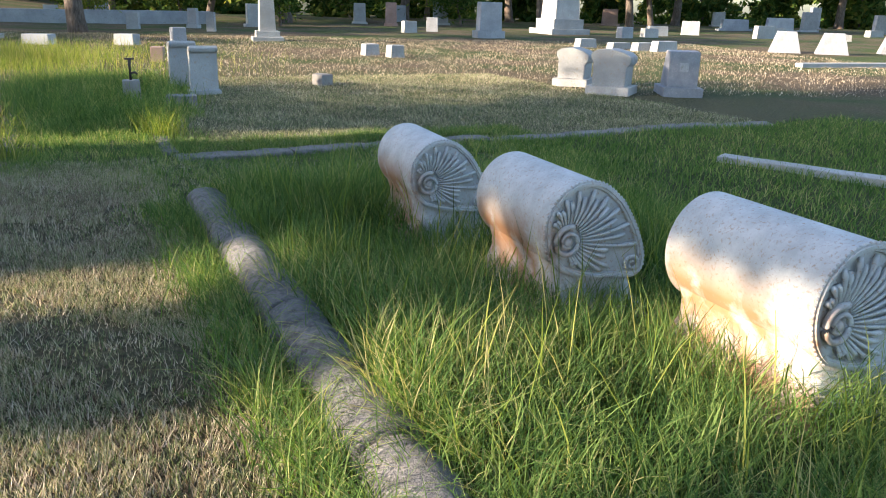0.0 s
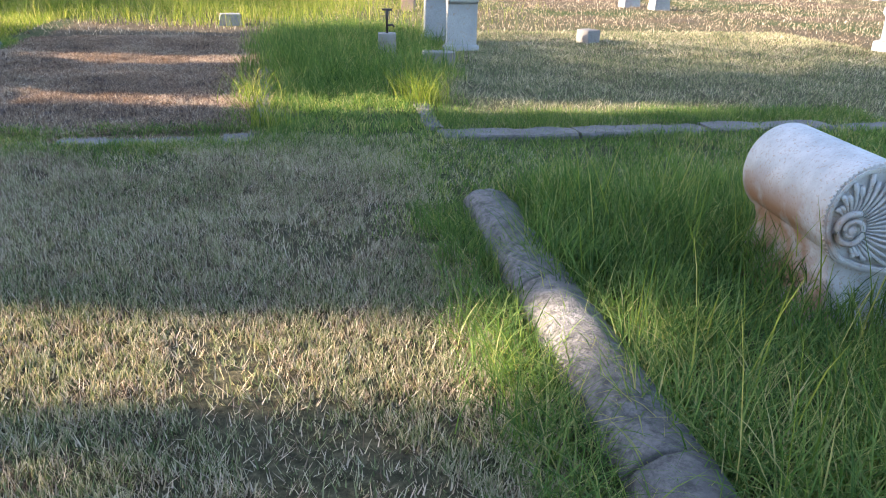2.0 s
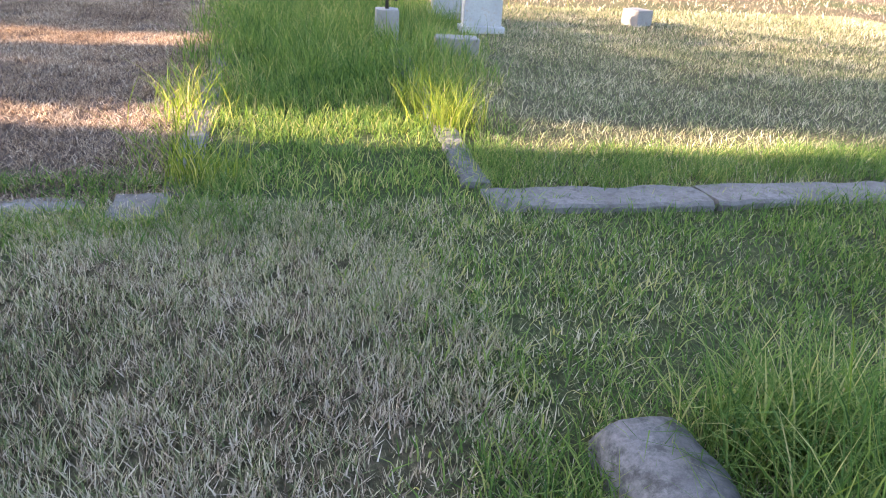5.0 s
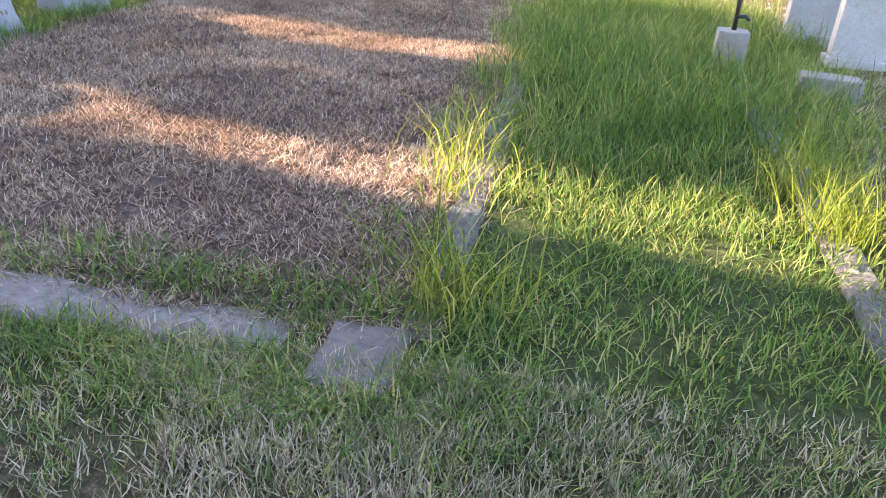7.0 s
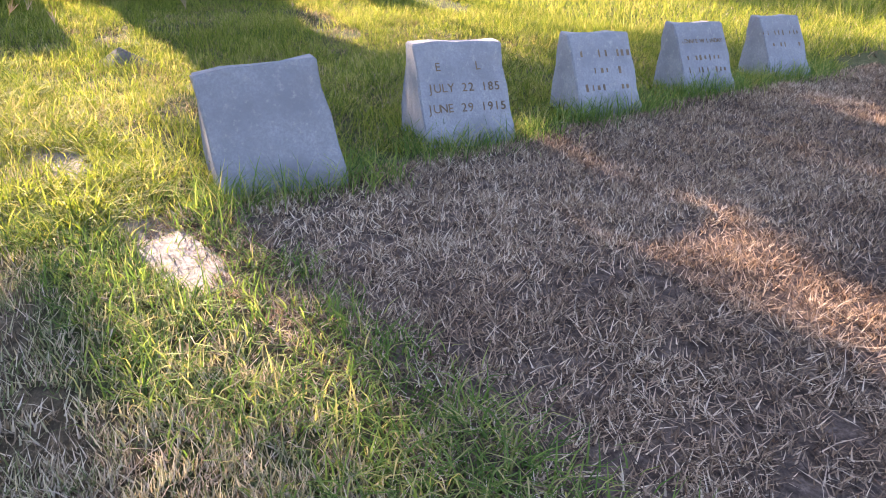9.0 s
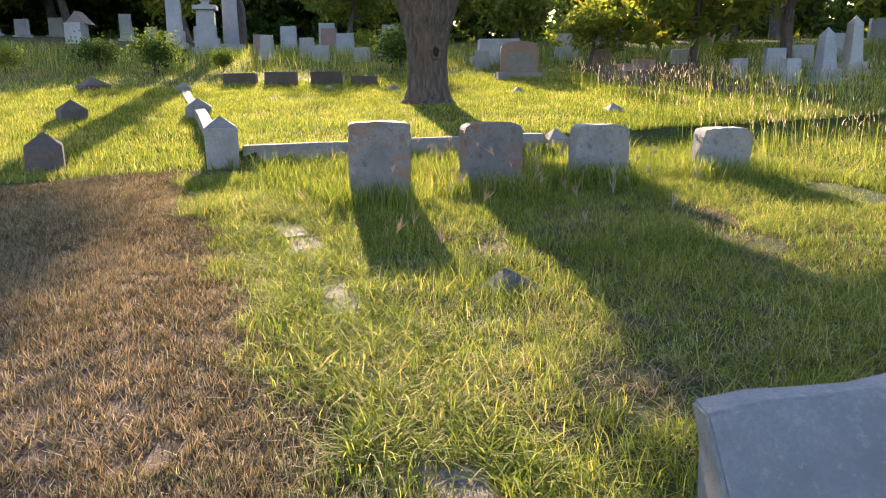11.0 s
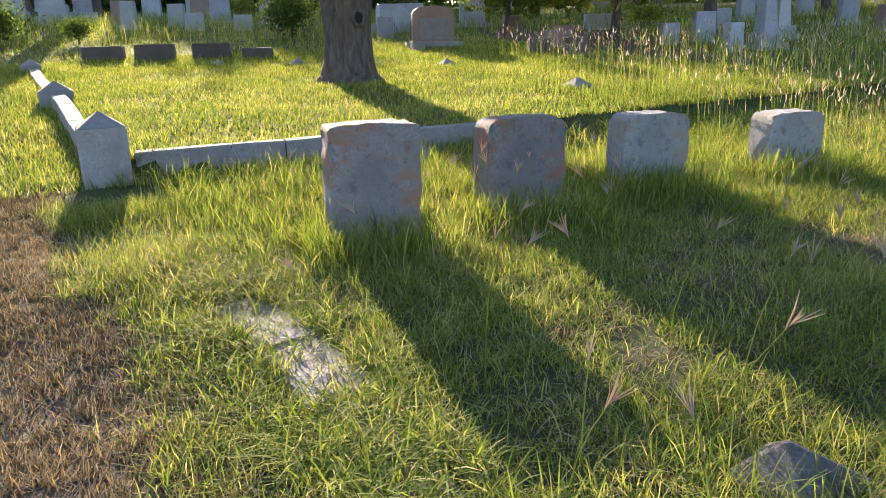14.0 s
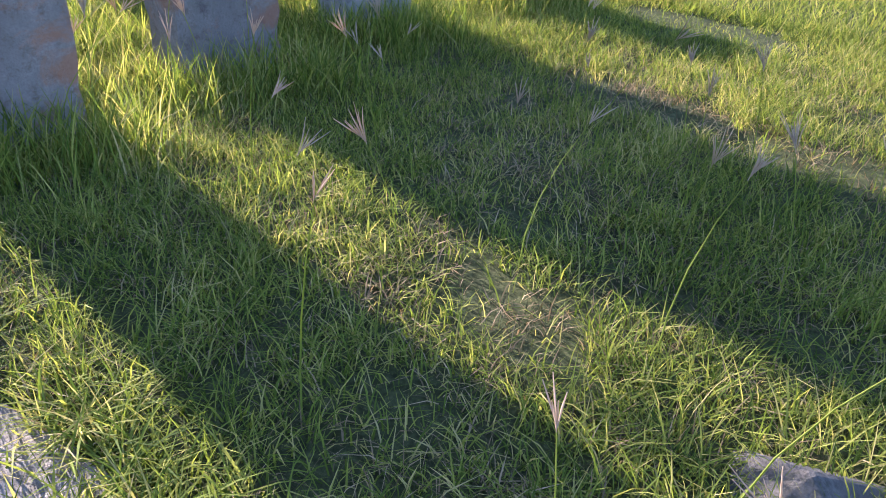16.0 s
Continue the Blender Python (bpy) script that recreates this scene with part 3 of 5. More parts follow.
# ---------- thick old headstones ----------
def headstone(w, h, d, shoulder, seed, label):
    ob = empty("headstone", label, "gravestone", "row of old headstones")
    out = [(-w / 2 * 0.94, -0.25), (-w / 2 * 0.96, 0.0), (-w / 2, h * 0.55), (-w / 2, h - shoulder)]
    for k in range(1, 6):
        t = k / 6
        out.append((-w / 2 + shoulder * (1 - math.cos(t * math.pi / 2)), h - shoulder + shoulder * math.sin(t * math.pi / 2)))
    out += [(-w / 4, h + 0.01), (0, h + 0.015), (w / 4, h + 0.012)]
    for k in range(5, 0, -1):
        t = k / 6
        out.append((w / 2 - shoulder * (1 - math.cos(t * math.pi / 2)), h - shoulder + shoulder * math.sin(t * math.pi / 2)))
    out += [(w / 2, h - shoulder), (w / 2, h * 0.55), (w / 2 * 0.96, 0), (w / 2 * 0.94, -0.25)]
    bm = prism(out, d)
    bmesh.ops.translate(bm, verts=bm.verts[:], vec=(0, -d / 2, 0))
    bmesh.ops.triangulate(bm, faces=[f for f in bm.faces if len(f.verts) > 4])
    bmesh.ops.subdivide_edges(bm, edges=[e for e in bm.edges if e.calc_length() > 0.09], cuts=2, use_grid_fill=True)
    bmesh.ops.subdivide_edges(bm, edges=[e for e in bm.edges if e.calc_length() > 0.09], cuts=1, use_grid_fill=True)
    o = Vector((seed * 7.3, seed, 0))
    for v in bm.verts:
        edge = 1.0 if v.co.z > h - 0.06 or abs(v.co.x) > w / 2 - 0.03 else 0.25
        v.co += (noise.noise_vector(v.co * 6 + o) * 0.012 + noise.noise_vector(v.co * 26 + o) * 0.014) * edge
    soft(part("stone", bm, M_CONC_DARK if seed < 3 else M_CONC_PALE, ob), 30)
    return ob


for i, (x, y, w, h, sh, lab) in enumerate([
        (-14.12, 6.05, 0.61, 0.81, 0.035, "square-topped rough concrete headstone with reddish lichen stains"),
        (-14.55, 7.23, 0.64, 0.74, 0.08, "chipped grey concrete headstone with a dark weathered top"),
        (-15.05, 8.51, 0.62, 0.64, 0.09, "grey concrete headstone with rounded shoulders in tall grass"),
        (-15.40, 10.10, 0.62, 0.56, 0.08, "pale concrete headstone half hidden by tall grass")]):
    ob = headstone(w, h, 0.26, sh, i + 1, lab)
    ob.matrix_basis = pose(x, y, gz(x, y), -1.5 if i == 1 else 1, 2.0 if i == 2 else 0.5, TURN + 82 + (4 if i == 1 else 0))

# ---------- low walled lot on the slope ----------
def cap_post(w, h, cap, material=None, label="grey concrete corner post with a pyramid cap", group="lot corner posts"):
    ob = empty("corner_post", label, "post", group)
    part("shaft", block(w, w, h + 0.25, -0.25, cuts=2, bevel=0.015, amount=0.006), material or M_CONC, ob)
    bm = bmesh.new()
    base = [bm.verts.new((sx * w * 0.5, sy * w * 0.5, h)) for sx, sy in ((-1, -1), (1, -1), (1, 1), (-1, 1))]
    tip = bm.verts.new((0, 0, h + cap))
    for k in range(4):
        bm.faces.new((base[k], base[(k + 1) % 4], tip))
    bm.faces.new(base[::-1])
    bmesh.ops.bevel(bm, geom=bm.edges[:], offset=0.008, segments=1, affect="EDGES")
    part("pyramid_cap", bm, material or M_CONC, ob)
    return ob


LOT = [(-16.75, 3.85, 0.42, 0.33, 0.15), (-22.3, 2.1, 0.50, 0.22, 0.17), (-27.0, 0.5, 0.42, 0.10, 0.15), (-17.8, 8.55, 0.36, 0.16, 0.17), (-27.0, 4.3, 0.26, 0.02, 0.12), (-26.4, 6.0, 0.32, 0.02, 0.14), (-20.8, 10.2, 0.42, 0.0, 0.16), (-25.0, 9.0, 0.38, 0.0, 0.15)]
for x, y, w, h, c in LOT:
    ob = cap_post(w, h, c)
    ob.matrix_basis = pose(x, y, gz(x, y), 0, 0, TURN)
for x, y, w, h, c, t in [(-16.9, 1.45, 0.46, 0.34, 0.17, 6), (-22.0, -0.3, 0.5, 0.22, 0.2, 20), (-28.0, -2.2, 0.7, 0.10, 0.24, 30)]:
    ob = cap_post(w, h, c, M_DARK, "dark stained marker block with a pointed top", "dark pointed markers")
    ob.matrix_basis = pose(x, y, gz(x, y), 0, 0, TURN + t)


def wall_run(p, q, n, h, name="lot_wall"):
    ob = empty(name, "low whitewashed concrete lot wall, stained and cracked", "wall", kind="structure")
    for i in range(n):
        a0, a1 = Vector((*p, 0)).lerp(Vector((*q, 0)), i / n), Vector((*p, 0)).lerp(Vector((*q, 0)), (i + 1) / n)
        L = (a1 - a0).length
        mid = (a0 + a1) / 2
        bm = block(0.20, L - 0.01, h + 0.4, -0.4, cuts=3, bevel=0.015, amount=0.008)
        pc = part("wall_block", bm, M_CONC, ob)
        d = (a1 - a0).normalized()
        za, zb = gz(a0.x + 0.5, a0.y - 0.6), gz(a1.x + 0.5, a1.y - 0.6)
        pc.matrix_basis = pose(mid.x, mid.y, (za + zb) / 2, math.degrees(math.atan2(zb - za, L)), 0, math.degrees(math.atan2(-d.x, d.y)))
    return ob


wall_run((-16.85, 4.1), (-17.75, 8.35), 3, 0.30)
wall_run((-16.98, 3.8), (-22.0, 2.2), 4, 0.26, "lot_wall_south")
wall_run((-22.6, 2.0), (-26.8, 0.6), 3, 0.12, "lot_wall_south")

# ---------- small things north: tap, slabs, blocks ----------
tap = empty("garden_tap", "black pipe tap rising from a concrete block", "tap")
part("concrete_base", block(0.26, 0.26, 0.42, -0.1, top=0.9, cuts=2, amount=0.008), M_CONC, tap)
bm = tube([(0, 0, 0.3), (0, 0, 0.55), (0.005, 0, 0.62)], [0.022, 0.022, 0.026], 10)
part("riser_pipe", bm, M_PIPE, tap, smooth=True)
part("spout", tube([(0, 0, 0.42), (0.07, 0, 0.43), (0.10, 0, 0.40)], [0.016, 0.016, 0.014], 8), M_PIPE, tap, smooth=True)
part("handle", tube([(-0.07, 0, 0.625), (0.07, 0, 0.625)], [0.014, 0.014], 8), M_PIPE, tap, smooth=True)
tap.matrix_basis = pose(-3.9, 12.55, gz(-3.9, 12.55), 0, 0, 10)


def roll_top_slab(w, d, h):
    ob = empty("roll_top_headstone", "tall pale marble headstone with a rolled scroll top", "gravestone", "rolled-top headstones")
    out = [(-d / 2, -0.2), (-d / 2, h - 0.1), (-d / 2 - 0.05, h - 0.07), (-d / 2 - 0.06, h - 0.02), (-d / 2 - 0.02, h + 0.02), (0, h + 0.0), (d / 2 + 0.03, h - 0.05), (d / 2 + 0.05, h - 0.10), (d / 2 + 0.02, h - 0.14), (d / 2, h - 0.16), (d / 2, -0.2)]
    bm = prism(out, w, bevel=0.008)
    bmesh.ops.translate(bm, verts=bm.verts[:], vec=(0, -w / 2, 0))
    part("stone", bm, M_MARBLE, ob)
    for s in (-1, 1):
        bm = tube([(-d / 2 - 0.02, s * (w / 2 + 0.004), h - 0.04), (-d / 2 - 0.02, s * (w / 2 - 0.03), h - 0.04)], [0.04, 0.045], 14)
        part("scroll_end", bm, M_MARBLE, ob, smooth=True)
    part("plinth", block(d * 1.7, w * 1.15, 0.2, -0.12, cuts=1), M_MARBLE, ob)
    return ob


rt = roll_top_slab(0.44, 0.16, 0.76)
rt.matrix_basis = pose(-2.95, 13.55, gz(-3, 13.5), 0, 0, 103)
copy_thing(rt, pose(-3.38, 14.5, gz(-3.5, 14.3), 0, 0, 106))


def simple_stone(name, label, w, d, h, material, x, y, turn=0.0, top=1.0, base=0.0, group="", cuts=1, shift=(0, 0)):
    z = gz(x, y)
    if base:
        ob = empty(name, label, "gravestone", group)
        part("stone", block(w, d, h - base, base, top=top, cuts=cuts, bevel=0.02, amount=0.006, shift=shift), material, ob)
        part("plinth", block(w * 1.25, d * 1.35, base + 0.15, -0.15, cuts=cuts, bevel=0.015, amount=0.006), material, ob)
    else:
        ob = tagged(part(name, block(w, d, h + 0.15, -0.15, top=top, cuts=cuts, bevel=0.02, amount=0.006, shift=shift), material), label, "gravestone", group)
    ob.matrix_basis = pose(x, y, z, 0, 0, turn)
    return ob


simple_stone("foot_stone", "small square concrete grave block in the grass", 0.26, 0.3, 0.2, M_CONC, -0.95, 15.0, 35)
simple_stone("foot_stone", "small square concrete grave block in the grass", 0.42, 0.25, 0.16, M_CONC, -3.15, 12.1, 10)
simple_stone("flat_marker", "broken pale stone block lying in tall grass", 0.5, 0.4, 0.2, M_CONC, -7.3, 16.0, 20, top=0.7)
simple_stone("foot_stone", "small reddish block beside tall grass", 0.3, 0.3, 0.35, M_RED, -4.6, 20.4, 0)


def carved_marker(w, d, h, x, y, turn):
    """A marble marker with a rolled, draped top on a plinth."""
    ob = empty("draped_marker", "pale marble marker with a rolled carved top on a plinth", "gravestone", "draped markers")
    out = [(-w / 2, 0.14), (-w / 2, h - 0.22), (-w / 2 - 0.05, h - 0.16), (-w / 2 - 0.05, h - 0.07), (-w / 2 + 0.05, h - 0.01), (0, h + 0.01), (w / 2 - 0.05, h - 0.05), (w / 2 + 0.06, h - 0.12), (w / 2 + 0.06, h - 0.24), (w / 2, h - 0.30), (w / 2 - 0.01, 0.14)]
    bm = prism(out, d, bevel=0.012)
    bmesh.ops.translate(bm, verts=bm.verts[:], vec=(0, -d / 2, 0))
    part("stone", bm, M_MARBLE, ob)
    part("plinth", block(w * 1.3, d * 1.25, 0.3, -0.15, cuts=1), M_MARBLE, ob)
    for k in range(5):
        z = h - 0.10 - 0.03 * (k % 2)
        y0 = -d / 2 + d * (k + 0.5) / 5
        bm = bmesh.new()
        bmesh.ops.create_uvsphere(bm, u_segments=8, v_segments=5, radius=0.05)
        for v in bm.verts:
            v.co = Vector((w / 2 + 0.045 + v.co.x * 0.6, y0 + v.co.y, z - 0.06 + v.co.z))
        part("carved_leaf", bm, M_MARBLE, ob, smooth=True)
    ob.matrix_basis = pose(x, y, gz(x, y), 0, 0, turn)
    return ob


carved_marker(0.55, 0.55, 0.74, 4.15, 15.3, -38)
carved_marker(0.62, 0.58, 0.80, 4.35, 13.9, -38)
mk = empty("slant_front_marker", "blue-grey granite marker with a sloping carved front", "gravestone")
bm = prism([(-0.3, 0.16), (-0.28, 0.8), (0.02, 0.82), (0.1, 0.7), (0.28, 0.3), (0.3, 0.16)], 0.55, bevel=0.012)
bmesh.ops.translate(bm, verts=bm.verts[:], vec=(0, -0.275, 0))
part("stone", bm, M_SLANT, mk)
part("plinth", block(0.85, 0.72, 0.32, -0.15, cuts=1), M_SLANT, mk)
part("emblem", block(0.01, 0.16, 0.16, 0.45, cuts=0, bevel=0, amount=0, off=(-0.295, 0)), M_GREY, mk)
mk.matrix_basis = pose(5.6, 13.7, gz(5.6, 13.7), 0, 0, 75)

# ---------- tree with a knot beside the lot ----------
def leaf_quads(p, size, gen):
    n = len(p)
    a = gen.normal(size=(n, 3))
    a /= np.linalg.norm(a, axis=1)[:, None]
    b2 = np.cross(a, gen.normal(size=(n, 3)))
    b2 /= np.linalg.norm(b2, axis=1)[:, None]
    s = size * (0.6 + 0.8 * gen.random(n))[:, None]
    v = np.stack([p - a * s, p + b2 * s * 0.42, p + a * s, p - b2 * s * 0.42], 1).reshape(-1, 3)
    return v


def leaf_mesh(name, pts, size, gen, material):
    v = leaf_quads(pts, size, gen)
    n = len(pts)
    return mesh_from(name, v, np.full(n, 4), np.arange(n * 4), material)


def clump_points(centres, n_each, spread, gen):
    c = np.repeat(np.asarray(centres, float), n_each, 0)
    return c + gen.normal(size=c.shape) * np.asarray(spread)


TREE = (-23.0, 6.78)
tree = empty("oak_tree", "large old tree with deep furrowed bark and a knot hole", "tree")
tz = gz(*TREE)
bm = bmesh.new()
rings = []
prof = [(-0.3, 0.72), (0.0, 0.60), (0.12, 0.50), (0.35, 0.44), (0.8, 0.40), (1.2, 0.42), (1.6, 0.50), (2.0, 0.62), (2.4, 0.70), (2.9, 0.70), (3.3, 0.52)]
S = 36
for z, r in prof:
    ring = []
    for k in range(S):
        an = k * math.tau / S
        rr = r * (1 + 0.05 * math.sin(5 * an + 1) + 0.06 * math.exp(-max(z, 0) * 4) * math.sin(7 * an)) + 0.03 * noise.noise((math.cos(an) * 2, math.sin(an) * 2, z * 0.7))
        st = 1 + 0.12 * smooth01(np.array(z), 2.0, 3.0) * abs(math.sin(an))
        ring.append(bm.verts.new((math.cos(an) * rr, math.sin(an) * rr * float(st), z)))
    rings.append(ring)
for r1, r2 in zip(rings, rings[1:]):
    for k in range(S):
        bm.faces.new((r1[k], r1[(k + 1) % S], r2[(k + 1) % S], r2[k]))
bm.faces.new(rings[-1])
bmesh.ops.subdivide_edges(bm, edges=bm.edges[:], cuts=2, use_grid_fill=True)
for v in bm.verts:
    an = math.atan2(v.co.y, v.co.x)
    f = noise.noise((math.cos(an) * 6, math.sin(an) * 6, v.co.z * 1.4)) * 0.5 + noise.noise((math.cos(an) * 14, math.sin(an) * 14, v.co.z * 3)) * 0.5
    v.co.x *= 1 + 0.07 * f
    v.co.y *= 1 + 0.07 * f
part("trunk", bm, M_BARK, tree)
kn = bmesh.new()
ring_pts = [(0.475 + 0.015 * math.sin(k), 0.17 + 0.10 * math.cos(k * math.tau / 14), 1.06 + 0.13 * math.sin(k * math.tau / 14)) for k in range(15)]
part("knot_rim", tube(ring_pts, [0.038] * 15, 8), M_BARK, tree, "rolled bark rim of a knot hole", smooth=True)
# no real cavity: a flat lens on the bark carries the hole's shade
bmesh.ops.create_uvsphere(kn, u_segments=14, v_segments=8, radius=0.1)
for v in kn.verts:
    v.co = Vector((0.465 + v.co.x * 0.25, 0.17 + v.co.y * 0.85, 1.06 + v.co.z * 1.1))
part("knot_hole", kn, M_HOLLOW_SHADE, tree, "knot hole painted near black for its inner shade", smooth=True)
gen = np.random.default_rng(11)
limb_ends = []
# the long southern limbs are unseen, added to shade the walk and monuments
for k, (an, up, ln) in enumerate([(80, 50, 6.5), (-75, 48, 6.5), (35, 74, 6.5), (150, 55, 6), (-160, 62, 6), (-30, 72, 7), (100, 70, 7.5), (115, 58, 6.0), (-115, 57, 6.0), (-85, 32, 9.0), (-70, 40, 8.0), (-100, 42, 8.5), (80, 58, 7.0), (-88, 35, 9.0), (-95, 41, 9.0), (-78, 37, 8.5)]):
    st = Vector((0.15 * math.cos(radians(an)), 0.15 * math.sin(radians(an)) - 0.52, 3.0))
    dirv = Vector((math.cos(radians(an)) * math.cos(radians(up)), math.sin(radians(an)) * math.cos(radians(up)), math.sin(radians(up))))
    pts, rad = [], []
    # northern limbs climb steeply to stay clear of the sun openings
    rise = 6.5 if math.sin(radians(an)) > 0.3 else 2.8
    ctrl, end = st + Vector((0, -0.7 if rise > 5 else -0.5, rise)), st + dirv * ln + Vector((0, 0, -0.4))
    for j in range(9):
        t = j / 8
        w = noise.noise_vector((k * 3.1, t * 2.2, 0)) * 0.4 * t
        pts.append(st * (1 - t) ** 2 + ctrl * 2 * t * (1 - t) + end * t * t + w)
        rad.append(0.22 * (1 - t) ** 0.8 + 0.04)
    part("limb", tube(pts, rad, 9), M_BARK, tree, smooth=True)
    limb_ends += [pts[4], pts[5], pts[7], pts[8]]
# crown: leaf clumps round the limbs, cut open along sun rays for lit patches
cents = []
for e in limb_ends:
    for j in range(14):
        o = gen.normal(size=3) * np.array([1.5, 1.7, 1.1]) + np.array([0, 0, -0.9])
        cents.append(np.array(e) + o)
cents = np.array([c for c in cents if c[2] > 3.6])
# across, half width, low, high: leaves left out so sun patches reach the ground
sun_gaps = [(-4.67, 0.42, 4.23, 5.41), (-5.21, 0.18, 5.6, 5.95), (-6.67, 0.6, 4.55, 6.21), (-1.8, 0.42, 2.73, 4.07),
             (-2.61, 0.75, 1.5, 3.7), (0.47, 0.13, 3.15, 3.91), (0.05, 0.3, 3.8, 4.33), (0.06, 0.5, 4.28, 5.73),
             (1.64, 0.2, 3.58, 4.76), (2.77, 0.45, 3.48, 4.33)]
SLOPE, DRIFT = math.tan(radians(SUN_ELEV)), math.tan(radians(SUN_AZ))
# unseen leaf clumps added on the trunk's far side to shade the ground
shade_clumps = []
for lo_a, hi_a, n in ((0.6, 1.5, 60), (1.8, 2.4, 44), (3.2, 5.8, 90), (0.7, 2.4, 40)):
    for k in range(n):
        across, up, bx = gen.uniform(lo_a, hi_a), gen.uniform(3.1, 4.9), gen.uniform(-5.5, -1.0)
        shade_clumps.append((bx, across + DRIFT * bx, up - SLOPE * bx))
cents = np.concatenate([cents, np.array(shade_clumps)])
P = clump_points(cents, 50, (0.40, 0.40, 0.3), gen)
keep = np.ones(len(P), bool)
for gy0, half, zl, zh in sun_gaps:
    across, up = P[:, 1] - DRIFT * P[:, 0], P[:, 2] + SLOPE * P[:, 0]
    keep &= ~((abs(across - gy0 + 0.12 * np.sin(P[:, 2] * 3) + 0.1 * np.sin(P[:, 0] * 5)) < half) & (up > zl) & (up < zh))
P = P[keep & (P[:, 2] > 3.4)]
crown = new("crown", leaf_mesh("crown", P, 0.14, gen, M_LEAF))
crown.parent = tree
tree.matrix_basis = pose(TREE[0], TREE[1], tz)

# ---------- stones of the north field ----------
def obelisk(x, y, w, h, material, turn=0, label="tall pale marble obelisk on a stepped base"):
    ob = empty("obelisk", label, "monument")
    part("shaft", block(w, w, h, 0.35, top=0.72, cuts=1, bevel=0.02, amount=0.004), material, ob)
    part("pedestal", block(w * 1.45, w * 1.45, 0.37, 0.0, cuts=1), material, ob)
    part("plinth", block(w * 1.9, w * 1.9, 0.3, -0.15, cuts=1), material, ob)
    bm = bmesh.new()
    bmesh.ops.create_cone(bm, cap_ends=True, segments=4, radius1=w * 0.51, radius2=0.01, depth=w * 0.5)
    for v in bm.verts:
        v.co = Matrix.Rotation(radians(45), 4, "Z") @ v.co + Vector((0, 0, h + 0.35 + w * 0.25))
    part("point", bm, material, ob)
    ob.matrix_basis = pose(x, y, gz(x, y), 0, 0, turn)
    return ob


def pedestal_monument(x, y, w, h, material, turn=0, urn=False):
    ob = empty("pedestal_monument", "stepped pale stone pedestal monument", "monument")
    part("step", block(w * 1.6, w * 1.6, 0.45, -0.15, cuts=1), material, ob)
    part("base", block(w * 1.25, w * 1.25, h * 0.18, 0.3, cuts=1), material, ob)
    part("die", block(w, w, h * 0.5, 0.3 + h * 0.18, top=0.92, cuts=1), material, ob)
    part("cornice", block(w * 1.25, w * 1.25, h * 0.08, 0.3 + h * 0.68, cuts=1), material, ob)
    if urn:
        pr = [(0.0, 0.3), (0.06, 0.34), (0.14, 0.2), (0.26, 0.24), (0.42, 0.40), (0.6, 0.42), (0.72, 0.3), (0.8, 0.34), (0.9, 0.12)]
        part("urn", tube([(0, 0, 0.3 + h * 0.76 + a * h * 0.3) for a, r in pr], [r * w for a, r in pr], 14), material, ob, smooth=True)
    else:
        part("shaft", block(w * 0.7, w * 0.7, h * 0.7, 0.3 + h * 0.76, top=0.75, cuts=1), material, ob)
    ob.matrix_basis = pose(x, y, gz(x, y), 0, 0, turn)
    return ob


obelisk(-2.1, 31.9, 0.62, 3.0, M_WHITE, 5)
simple_stone("headstone", "pale upright marble headstone on a base", 1.2, 0.5, 1.7, M_GREY, 8.6, 38.5, 10, 0.95, 0.35)
pedestal_monument(15.5, 47.2, 1.7, 3.2, M_WHITE, 12)
for x, y, w, h in ((1.0, 24.1, 0.5, 0.32), (1.6, 23.0, 0.46, 0.34), (10.6, 30.7, 0.9, 0.34), (11.7, 29.9, 1.0, 0.26), (12.3, 29.0, 0.9, 0.3), (13.0, 28.6, 1.1, 0.38)):
    simple_stone("low_marker", "low white marble grave marker in dry lawn", w, 0.45, h, M_WHITE, x, y, 15, 0.85, group="low white markers")
for x, y in ((19.0, 29.6), (20.4, 28.5), (24.0, 29.2)):
    simple_stone("slant_headstone", "pale slanted granite headstone on the lawn", 0.9, 1.3, 0.85, M_SLANT, x, y, 60, 0.55, group="pale slant stones", shift=(-0.1, 0))
r = random.Random(5)
